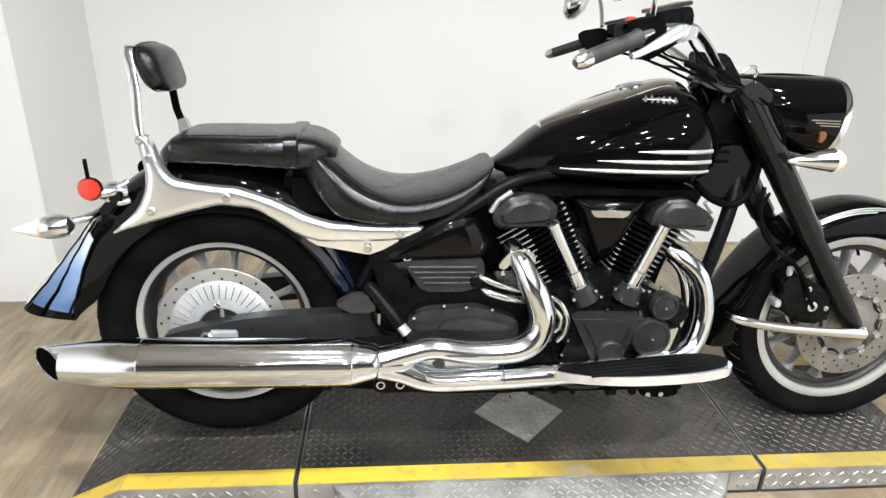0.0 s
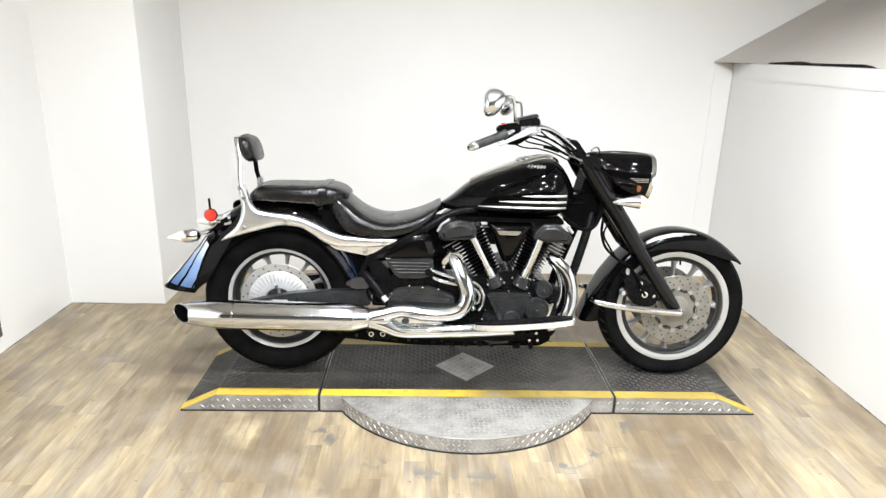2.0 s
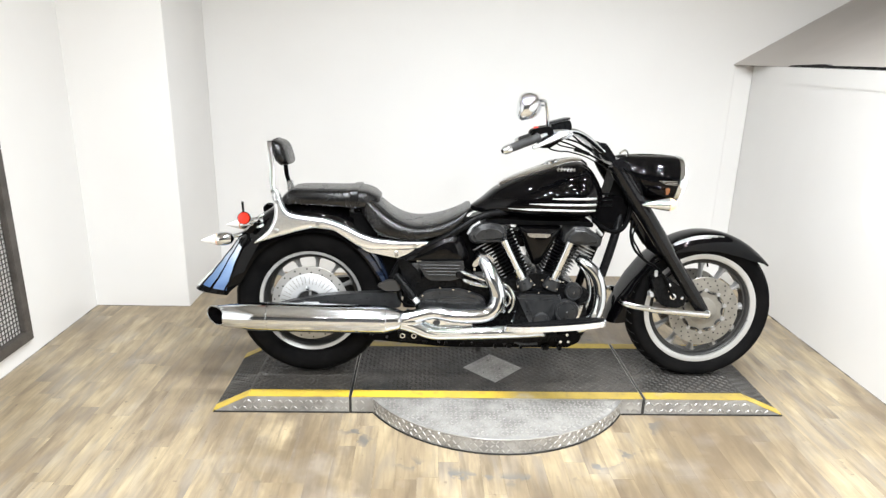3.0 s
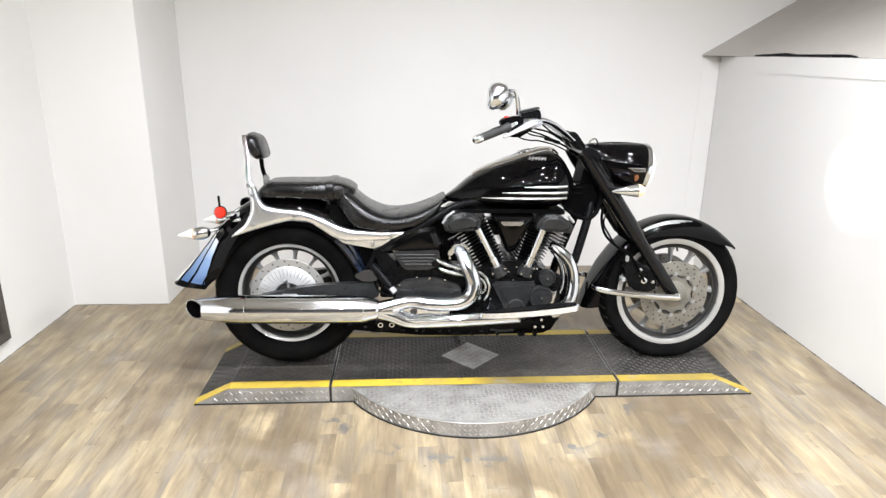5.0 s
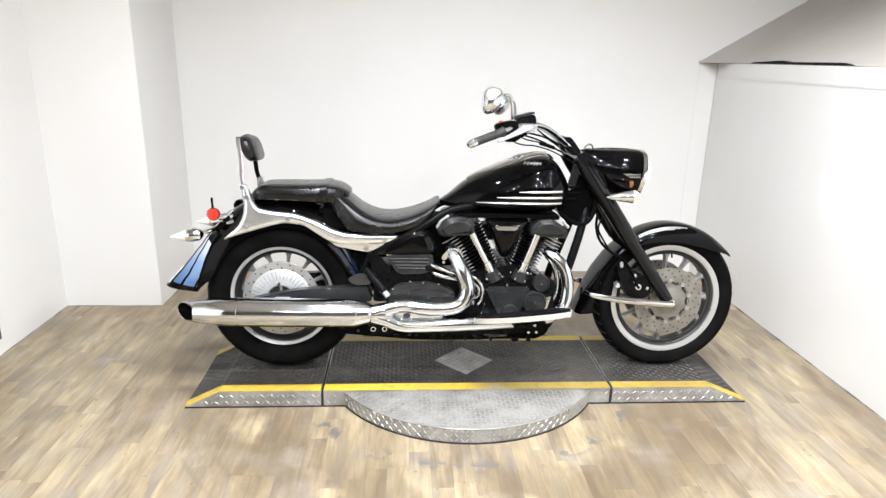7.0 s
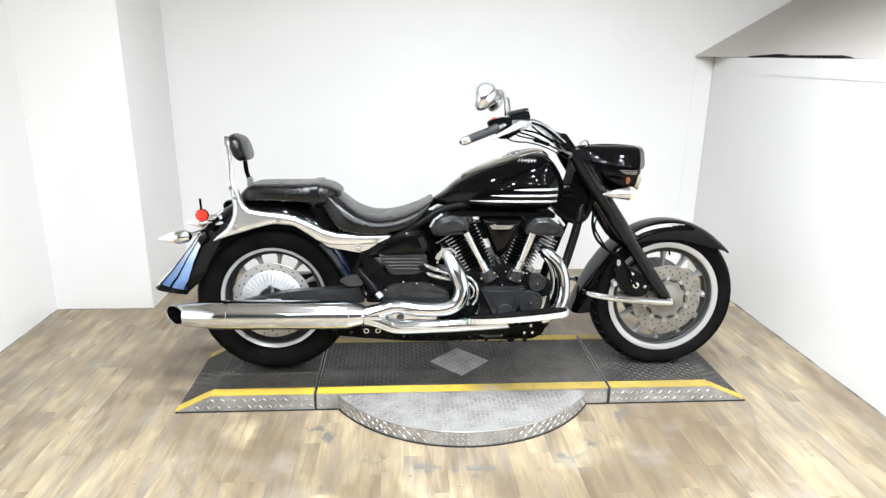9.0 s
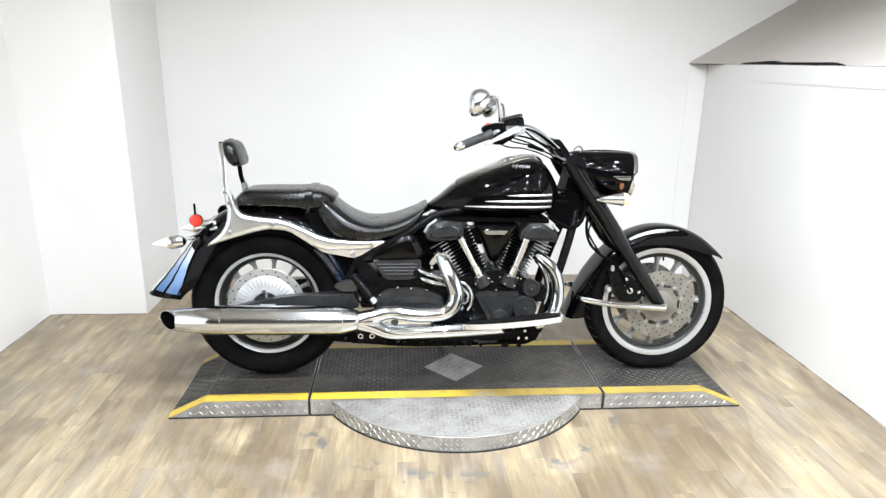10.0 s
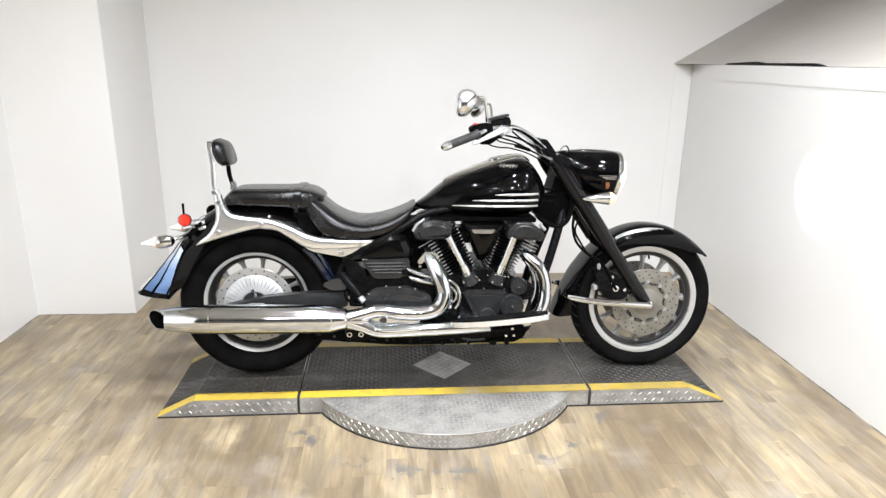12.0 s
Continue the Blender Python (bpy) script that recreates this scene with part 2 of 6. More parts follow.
    nt.links.new(streak.outputs[0], sr.inputs[0])
    sm = nt.nodes.new("ShaderNodeMix")
    sm.data_type = "RGBA"
    sm.inputs[7].default_value = (0.200, 0.188, 0.174, 1)
    nt.links.new(sr.outputs[0], sm.inputs[0])
    nt.links.new(gm.outputs[2], sm.inputs[6])
    # grey residue and scuffs in rings round the turntable
    geo = nt.nodes.new("ShaderNodeNewGeometry")
    off = nt.nodes.new("ShaderNodeVectorMath")
    off.inputs[1].default_value = (0.05, 0.03, 0.0)
    nt.links.new(geo.outputs["Position"], off.inputs[0])
    dist = nt.nodes.new("ShaderNodeVectorMath")
    dist.operation = "LENGTH"
    nt.links.new(off.outputs[0], dist.inputs[0])
    col = sm.outputs[2]
    for centre, width, scale, cut, amount, tint in ((0.735, 0.055, 9.0, 0.55, 1.05, (0.135, 0.130, 0.122, 1)), (0.98, 0.42, 2.6, 0.38, 0.66, (0.105, 0.074, 0.043, 1)),
                                                    (1.16, 0.020, 2.2, 0.42, 0.34, (0.12, 0.10, 0.07, 1)), (1.26, 0.016, 2.0, 0.40, 0.30, (0.12, 0.10, 0.07, 1))):
        away = nt.nodes.new("ShaderNodeMath")
        away.operation = "SUBTRACT"
        away.inputs[1].default_value = centre
        nt.links.new(dist.outputs["Value"], away.inputs[0])
        size = nt.nodes.new("ShaderNodeMath")
        size.operation = "ABSOLUTE"
        nt.links.new(away.outputs[0], size.inputs[0])
        ring = nt.nodes.new("ShaderNodeMapRange")
        ring.interpolation_type = "SMOOTHSTEP"
        ring.inputs[1].default_value, ring.inputs[2].default_value = 0.0, width
        ring.inputs[3].default_value, ring.inputs[4].default_value = 1.0, 0.0
        nt.links.new(size.outputs[0], ring.inputs[0])
        sp = nt.nodes.new("ShaderNodeTexNoise")
        sp.inputs["Scale"].default_value, sp.inputs["Detail"].default_value = scale, 6.0
        nt.links.new(geo.outputs["Position"], sp.inputs[0])
        th = nt.nodes.new("ShaderNodeMapRange")
        th.inputs[1].default_value, th.inputs[2].default_value = cut, cut + (0.03 if amount > 1 else 0.10)
        th.inputs[4].default_value = amount
        nt.links.new(sp.outputs[0], th.inputs[0])
        msk = nt.nodes.new("ShaderNodeMath")
        msk.operation = "MULTIPLY"
        nt.links.new(ring.outputs[0], msk.inputs[0])
        nt.links.new(th.outputs[0], msk.inputs[1])
        mx = nt.nodes.new("ShaderNodeMix")
        mx.data_type = "RGBA"
        mx.inputs[7].default_value = tint
        nt.links.new(msk.outputs[0], mx.inputs[0])
        nt.links.new(col, mx.inputs[6])
        col = mx.outputs[2]
    for scale, lo, hi, amount, tint, detail in ((1.7, 0.47, 0.62, 0.52, (0.150, 0.108, 0.066, 1), 6.0), (30.0, 0.69, 0.74, 0.45, (0.09, 0.068, 0.048, 1), 2.0), (3.6, 0.56, 0.70, 0.28, (0.30, 0.285, 0.265, 1), 6.0)):
        wn = nt.nodes.new("ShaderNodeTexNoise")
        wn.inputs["Scale"].default_value, wn.inputs["Detail"].default_value = scale, detail
        nt.links.new(geo.outputs["Position"], wn.inputs[0])
        wr = nt.nodes.new("ShaderNodeMapRange")
        wr.inputs[1].default_value, wr.inputs[2].default_value, wr.inputs[4].default_value = lo, hi, amount
        nt.links.new(wn.outputs[0], wr.inputs[0])
        wm = nt.nodes.new("ShaderNodeMix")
        wm.data_type = "RGBA"
        wm.inputs[7].default_value = tint
        nt.links.new(wr.outputs[0], wm.inputs[0])
        nt.links.new(col, wm.inputs[6])
        col = wm.outputs[2]
    nt.links.new(col, p.inputs["Base Color"])
    p.inputs["Roughness"].default_value = 0.42
    bp = nt.nodes.new("ShaderNodeBump")
    bp.inputs["Strength"].default_value, bp.inputs["Distance"].default_value = 0.25, 0.001
    nt.links.new(grain.outputs[0], bp.inputs["Height"])
    nt.links.new(bp.outputs[0], p.inputs["Normal"])
    return m


PLANK = plank_material()


def glow(name, colour, strength):
    m, nt, p = node_mat(name)
    p.inputs["Base Color"].default_value = (*colour, 1)
    p.inputs["Emission Color"].default_value = (*colour, 1)
    p.inputs["Emission Strength"].default_value = strength
    return m


LENS_LIT = glow("headlight_glass", (0.97, 0.96, 0.94), 0.8)
AMBER_LIT = glow("amber_indicator_glass", (0.90, 0.60, 0.36), 0.30)


# ---- mesh tools ----
def link(name, bm, mat, parent=None, label="", angle=38):
    me = bpy.data.meshes.new(name)
    bmesh.ops.recalc_face_normals(bm, faces=bm.faces)
    bm.to_mesh(me)
    bm.free()
    for f in me.polygons:
        f.use_smooth = True
    me.set_sharp_from_angle(angle=radians(angle))
    me.materials.append(mat)
    ob = new(name, me)
    if parent:
        ob.parent = parent
    if label:
        ob["label"] = label
    return ob


def part(name, bm, mat, parent, label="", angle=38):
    return link(name, bm, mat, parent, label, angle)


def empty(name, m, label, category, group=""):
    e = new(name)
    e.empty_display_size = 0.1
    e.matrix_basis = m
    return tagged(e, label, category, group)


def box(x0, x1, y0, y1, z0, z1, bevel=0.0, bm=None):
    bm = bm or bmesh.new()
    r = bmesh.ops.create_cube(bm, size=1.0, matrix=Matrix.LocRotScale(((x0 + x1) / 2, (y0 + y1) / 2, (z0 + z1) / 2), None, (x1 - x0, y1 - y0, z1 - z0)))
    if bevel:
        es = list({e for v in r["verts"] for e in v.link_edges})
        bmesh.ops.bevel(bm, geom=es, offset=bevel, segments=2, affect="EDGES")
    return bm


def rounded(points, r, n=4):
    """A 2D polygon with its corners rounded."""
    out = []
    for i, p in enumerate(points):
        a, b, c = Vector(points[i - 1]), Vector(p), Vector(points[(i + 1) % len(points)])
        la, lc = (a - b).length, (c - b).length
        ra = min(r, la * 0.45, lc * 0.45)
        s, e = b + (a - b) / la * ra, b + (c - b) / lc * ra
        for k in range(n + 1):
            t = k / n
            out.append(tuple(s * (1 - t) ** 2 + b * 2 * t * (1 - t) + e * t ** 2))
    return out


def smooth2(points, n=6, closed=False):
    """Catmull-Rom through points of any dimension."""
    ps = [Vector(p) for p in points]
    out = []
    m = len(ps)
    for i in range(m if closed else m - 1):
        g = (lambda k: ps[k % m]) if closed else (lambda k: ps[min(max(k, 0), m - 1)])
        p0, p1, p2, p3 = g(i - 1), g(i), g(i + 1), g(i + 2)
        for k in range(n):
            t = k / n
            out.append(0.5 * (2 * p1 + (p2 - p0) * t + (2 * p0 - 5 * p1 + 4 * p2 - p3) * t * t + (3 * p1 - p0 - 3 * p2 + p3) * t ** 3))
    if not closed:
        out.append(ps[-1].copy())
    return out


def slab(profile, y0, y1, bevel=0.003, bm=None, segments=2):
    """A plate: an (x, z) outline pushed from y0 to y1, with softened rims."""
    bm = bm or bmesh.new()
    a = [bm.verts.new((p[0], y0, p[1])) for p in profile]
    b = [bm.verts.new((p[0], y1, p[1])) for p in profile]
    f0, f1 = bm.faces.new(a), bm.faces.new(list(reversed(b)))
    n = len(profile)
    for i in range(n):
        bm.faces.new((a[i], b[i], b[(i + 1) % n], a[(i + 1) % n]))
    if bevel:
        es = list(set(f0.edges) | set(f1.edges))
        bmesh.ops.bevel(bm, geom=es, offset=bevel, segments=segments, affect="EDGES", clamp_overlap=True)
    return bm


def dome(profile, back, edge, crown, steps=9, flat=0.55):
    """A cover that bulges: an (x, z) outline from y = back to edge, then swelling to y = crown."""
    cx = sum(p[0] for p in profile) / len(profile)
    cz = sum(p[1] for p in profile) / len(profile)
    secs = [[(x, back, z) for x, z in profile]]
    for k in range(steps):
        a = k * math.pi / 2 / (steps - 0.7)
        f = math.cos(a) ** flat
        secs.append([(cx + (x - cx) * f, edge + (crown - edge) * math.sin(a), cz + (z - cz) * f) for x, z in profile])
    return loft(secs)


def frame_of(d):
    d = Vector(d).normalized()
    u = d.cross(Vector((0, 0, 1)))
    if u.length < 1e-3:
        u = d.cross(Vector((1, 0, 0)))
    u.normalize()
    return d, u, d.cross(u)


def tube(path, radius, n=14, bm=None, caps=True, flat=(1, 1)):
    """A round bar along a path; radius is a number or one for each point."""
    bm = bm or bmesh.new()
    ps = [Vector(p) for p in path]
    rs = radius if isinstance(radius, (list, tuple)) else [radius] * len(ps)
    rings, u = [], None
    for i, p in enumerate(ps):
        d = (ps[min(i + 1, len(ps) - 1)] - ps[max(i - 1, 0)]).normalized()
        if u is None:
            _, u, _ = frame_of(d)
        u = (u - d * u.dot(d)).normalized()
        w = d.cross(u)
        rings.append([bm.verts.new(p + (u * math.cos(k * math.tau / n) * flat[0] + w * math.sin(k * math.tau / n) * flat[1]) * rs[i]) for k in range(n)])
    for a, b in zip(rings, rings[1:]):
        for k in range(n):
            bm.faces.new((a[k], a[(k + 1) % n], b[(k + 1) % n], b[k]))
    if caps:
        bm.faces.new(list(reversed(rings[0])))
        bm.faces.new(rings[-1])
    return bm


def pipe(points, radius, n=14, seg=6, bm=None, flat=(1, 1)):
    """A bar along a smoothed path."""
    pts = [tuple(p) for p in points]
    if isinstance(radius, (list, tuple)):
        ps = smooth2(pts, seg)
        rs = []
        for i in range(len(pts) - 1):
            rs += [radius[i] + (radius[i + 1] - radius[i]) * k / seg for k in range(seg)]
        rs.append(radius[-1])
        return tube(ps, rs, n, bm, flat=flat)
    return tube(smooth2(pts, seg), radius, n, bm, flat=flat)


def lathe(profile, centre=(0, 0, 0), axis=(0, 1, 0), n=48, bm=None, close=False):
    """A turned form: (distance along the axis, radius) pairs; close joins the last to the first."""
    bm = bm or bmesh.new()
    d, u, w = frame_of(axis)
    c = Vector(centre)
    rings = []
    for h, r in profile:
        if r < 1e-6:
            rings.append([bm.verts.new(c + d * h)])
        else:
            rings.append([bm.verts.new(c + d * h + (u * math.cos(k * math.tau / n) + w * math.sin(k * math.tau / n)) * r) for k in range(n)])
    pairs = list(zip(rings, rings[1:])) + ([(rings[-1], rings[0])] if close else [])
    for a, b in pairs:
        for k in range(n):
            j = (k + 1) % n
            if len(a) == 1 and len(b) == 1:
                continue
            if len(a) == 1:
                bm.faces.new((a[0], b[k], b[j]))
            elif len(b) == 1:
                bm.faces.new((a[k], a[j], b[0]))
            else:
                bm.faces.new((a[k], a[j], b[j], b[k]))
    return bm


def loft(sections, bm=None, caps=True):
    """A skin over closed sections that have equal numbers of points."""
    bm = bm or bmesh.new()
    rings = [[bm.verts.new(p) for p in s] for s in sections]
    n = len(rings[0])
    for a, b in zip(rings, rings[1:]):
        for k in range(n):
            bm.faces.new((a[k], a[(k + 1) % n], b[(k + 1) % n], b[k]))
    if caps:
        bm.faces.new(list(reversed(rings[0])))
        bm.faces.new(rings[-1])
    return bm


def lerp_table(table, x):
    """Smooth look-up in rows of (x, a, b, ...)."""
    if x <= table[0][0]:
        return table[0][1:]
    for r, s in zip(table, table[1:]):
        if x <= s[0]:
            t = (x - r[0]) / (s[0] - r[0])
            return tuple(a + (b - a) * t for a, b in zip(r[1:], s[1:]))
    return table[-1][1:]


# ---- the room ----
def structure(name, bm, mat, label, category):
    return tagged(link(name, bm, mat), label, category, kind="structure")


# floor bed under the planks
BED = surface("dark_floor_seam", (0.15, 0.12, 0.083), (0.18, 0.145, 0.10), 0.7, scale=6.0)
structure("floor", box(-4.2, 4.2, -7.2, 2.4, -0.12, -0.004), BED, "oak-look vinyl plank floor with scuffed planks", "floor")
# back wall, left block, left wall, right half-wall with a grey slope above it
structure("wall_north", box(-2.45, 4.2, 1.46, 1.62, -0.004, CEILING), WALL, "white painted back wall of the photo bay", "wall")
structure("wall_block", box(-2.45, -1.725, 0.82, 1.46, -0.004, CEILING, 0.004), WALL, "white boxed-out wall corner beside the bay", "wall")
structure("wall_west", box(-2.45, -2.255, -3.4, 0.82, -0.004, CEILING), WALL, "white painted side wall with a framed mesh screen", "wall")
structure("wall_east", box(1.69, 1.86, -3.4, 1.46, -0.004, 1.416, 0.004), WALL_SATIN, "white satin half-height side wall", "wall")
structure("trim", box(1.572, 1.6885, 1.4555, 1.4605, -0.004, 1.414, 0.002), WALL, "white corner strip where two walls meet", "trim")
structure("trim_cap", box(1.687, 1.70, -3.4, 1.452, 1.325, 1.4165, 0.0025), WALL_SATIN, "white cap board along the top of the half wall", "trim")
slope = bmesh.new()
lower = [(1.556, 1.455, 1.4185), (1.70, 1.20, 1.4185), (1.70, -3.4, 1.4185)]
upper = [(3.1, 1.455, 2.325), (3.1, 1.20, 2.24), (3.1, -3.4, 2.24)]
skin = [[slope.verts.new(p) for p in row] for row in (lower, upper, [(x, y, z - 0.08) for x, y, z in upper], [(x + 0.14, y, z) for x, y, z in lower])]
for j in range(4):
    for i in range(2):
        slope.faces.new((skin[j][i], skin[j][i + 1], skin[(j + 1) % 4][i + 1], skin[(j + 1) % 4][i]))
for i in (0, 2):
    slope.faces.new([row[i] for row in skin])
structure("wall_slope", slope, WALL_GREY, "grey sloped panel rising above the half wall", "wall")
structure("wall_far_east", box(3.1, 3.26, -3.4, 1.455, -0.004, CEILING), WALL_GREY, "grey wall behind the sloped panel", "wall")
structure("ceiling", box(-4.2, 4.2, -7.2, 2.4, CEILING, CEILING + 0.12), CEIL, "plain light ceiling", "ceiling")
# dirty gaps where the walls meet the floor
DIRT = surface("dirty_gap", (0.025, 0.022, 0.018), (0.42, 0.38, 0.33), 0.7, scale=9.0, detail=8.0, stretch=(1, 1, 1))
structure("trim_gap_east", box(1.6845, 1.6895, -3.4, 1.44, -0.002, 0.0035), DIRT, "dirty gap along the foot of the half wall", "trim")
structure("trim_gap_west", box(-2.2545, -2.2505, -3.4, 0.815, -0.002, 0.003), DIRT, "dirty gap along the foot of the side wall", "trim")
structure("trim_gap_block", box(-2.25, -1.73, 0.8155, 0.8195, -0.002, 0.003), DIRT, "dirty gap along the foot of the wall block", "trim")
# the showroom behind the camera, closed all round
structure("wall_south", box(-4.2, 4.2, -7.2, -7.05, -0.004, CEILING), DARK_ROOM, "plain grey showroom wall", "wall")
structure("wall_showroom_west", box(-4.2, -4.05, -7.05, -3.25, -0.004, CEILING), DARK_ROOM, "plain grey showroom side wall", "wall")
structure("wall_showroom_east", box(4.05, 4.2, -7.05, -3.25, -0.004, CEILING), DARK_ROOM, "plain grey showroom side wall", "wall")
structure("wall_return_west", box(-4.05, -2.45, -3.4, -3.25, -0.004, CEILING), WALL, "white wall end beside the bay", "wall")
structure("wall_return_east", box(3.26, 4.05, -3.4, -3.25, -0.004, CEILING), WALL, "white wall end beside the bay", "wall")

# recessed ceiling lamps


def ceiling_lamp(x, y):
    e = empty("ceiling_lamp", pose(x, y, CEILING), "round white recessed ceiling spotlight, switched on", "lamp", "ceiling lamps")
    part("trim_ring", lathe([(0.0, 0.085), (0.006, 0.083), (0.008, 0.074), (0.001, 0.070)], (0, 0, -0.008), (0, 0, 1), 28, close=True), WALL, e)
    light = bpy.data.lights.new("lamp_light", "AREA")
    light.shape, light.size, light.energy, light.color = "DISK", 0.10, LAMP_POWER, (0.925, 0.968, 1.0)
    light.spread = radians(164)
    lo = new("lamp_light", light)
    lo.matrix_basis = pose(0, 0, -0.012)
    lo.parent = e
    return e


for lx, ly in LAMPS:
    ceiling_lamp(lx, ly)


# framed mesh screen on the side wall
def mesh_screen():
    e = empty("mesh_screen", pose(-2.255, 0, 0), "dark framed steel mesh screen on the white side wall", "screen")
    y0, y1, z0, z1, w = -0.95, 0.165, 0.095, 1.05, 0.05
    for a in ((y0, y1, z0, z0 + w), (y0, y1, z1 - w, z1), (y0, y0 + w, z0 + w, z1 - w), (y1 - w, y1, z0 + w, z1 - w)):
        part("frame_bar", box(0.0, 0.03, *a, 0.003), BROWN, e)
    bm = bmesh.new()
    step = 0.022
    ny = int((y1 - y0 - 2 * w) / step)
    nz = int((z1 - z0 - 2 * w) / step)
    for i in range(ny + 1):
        y = y0 + w + i * step
        box(0.006, 0.009, y - 0.002, y + 0.002, z0 + w, z1 - w, bm=bm)
    for i in range(nz + 1):
        z = z0 + w + i * step
        box(0.009, 0.012, y0 + w, y1 - w, z - 0.002, z + 0.002, bm=bm)
    part("wire_mesh", bm, BROWN, e, "fine square wire mesh", 20)


BROWN = surface("dark_brown_steel", (0.055, 0.048, 0.042), (0.085, 0.075, 0.066), 0.5, 0.6, scale=14.0, bump=0.2, bump_scale=150)
mesh_screen()

# dark flat strip lying on the ledge
tagged(link("ledge_strip", slab(rounded([(0.16, 0.0), (0.20, 0.010), (0.46, 0.020), (0.52, 0.021), (0.56, 0.014), (1.00, 0.016), (1.06, 0.009), (1.10, 0.0)], 0.004), -0.02, 0.02, 0.002), SATIN),
       "thin dark strip lying on the white ledge", "strip")
bpy.data.objects["ledge_strip"].matrix_basis = pose(1.7215, 1.24, 1.4170, 0, 0, -90)

# ---- display platform ----
DZ, YN, YF, YC = 0.072, -0.325, 0.215, -0.055
XL, XR, CL, CR, TL, TR = -0.665, 0.566, -1.087, 1.004, -1.235, 1.170
DISC_C, DISC_R = (-0.05, -0.005), 0.61

platform = empty("display_platform", pose(0, 0, 0), "low dark steel checker plate platform with yellow edge lines", "platform")


def lug(bm, m, length=0.0225, width=0.0070, height=0.0024):
    """One raised lens-shaped lug of checker plate."""
    a = [m @ Vector(p) for p in ((-length / 2, 0, 0), (0, -width / 2, 0), (length / 2, 0, 0), (0, width / 2, 0))]
    t = [m @ Vector(p) for p in ((-length * 0.28, 0, height), (length * 0.28, 0, height))]
    v = [bm.verts.new(p) for p in a + t]
    for f in ((0, 1, 5, 4), (1, 2, 5), (2, 3, 5), (3, 0, 4, 5)):
        bm.faces.new([v[i] for i in f])


def lugs(x0, x1, y0, y1, to_world, inside=lambda x, y: True, pitch=0.019):
    bm = bmesh.new()
    nx, ny = int((x1 - x0) / pitch), int((y1 - y0) / pitch)
    for i in range(nx):
        for j in range(ny):
            x, y = x0 + (i + 0.5) * (x1 - x0) / nx, y0 + (j + 0.5) * (y1 - y0) / ny
            if inside(x, y):
                a = 45 if (i + j) % 2 else -45
                lug(bm, to_world @ Matrix.Translation((x, y, 0)) @ Matrix.Rotation(radians(a), 4, "Z"))
    return bm


def in_diamond(x, y, grow=0.0):
    return abs(x - XC) + abs(y - YC) < 0.137 + grow


XC = -0.048
GAP = 0.005
deck = part("centre_deck", box(XL + GAP, XR - GAP, YN, YF, 0.0, DZ, 0.003), PLATE_BASE, platform, "steel box under dark painted checker plate")
paint = part("deck_paint", box(XL + GAP + 0.002, XR - GAP - 0.002, YN + 0.004, YF - 0.004, DZ - 0.002, DZ + 0.0012), PLATE_DARK, deck, "dark grey worn deck paint")
part("deck_tread", lugs(XL + 0.01, XR - 0.01, YN + 0.063, YF - 0.058, Matrix.Translation((0, 0, DZ + 0.0012)), lambda x, y: not in_diamond(x, y, 0.012)), LUG_DARK, deck)["kind"] = "stuff"
for y0, y1 in ((YN + 0.001, YN + 0.056), (YF - 0.052, YF - 0.001)):
    part("yellow_line", box(XL + GAP + 0.001, XR - GAP - 0.001, y0, y1, DZ + 0.0006, DZ + 0.0024), YELLOW, deck, "worn yellow painted edge line")
dm = bmesh.new()
dv = [dm.verts.new(p) for p in ((XC - 0.133, YC, DZ + 0.001), (XC, YC - 0.137, DZ + 0.001), (XC + 0.133, YC, DZ + 0.001), (XC, YC + 0.137, DZ + 0.001))]
dt = bmesh.ops.extrude_face_region(dm, geom=[dm.faces.new(dv)])
bmesh.ops.translate(dm, verts=[g for g in dt["geom"] if isinstance(g, bmesh.types.BMVert)], vec=(0, 0, 0.003))
dia = part("diamond_plate", dm, PLATE_BASE, platform, "bare steel checker plate diamond")
part("diamond_tread", lugs(XC - 0.133, XC + 0.133, YC - 0.137, YC + 0.137, Matrix.Translation((0, 0, DZ + 0.004)), lambda x, y: in_diamond(x, y, -0.014)), PLATE, dia)["kind"] = "stuff"


def side_lugs(x0, x1, keep):
    m = Matrix.Translation((0, YN, 0)) @ Matrix.Rotation(radians(90), 4, "X")
    return lugs(x0, x1, 0.006, DZ - 0.006, m, keep, 0.0205)


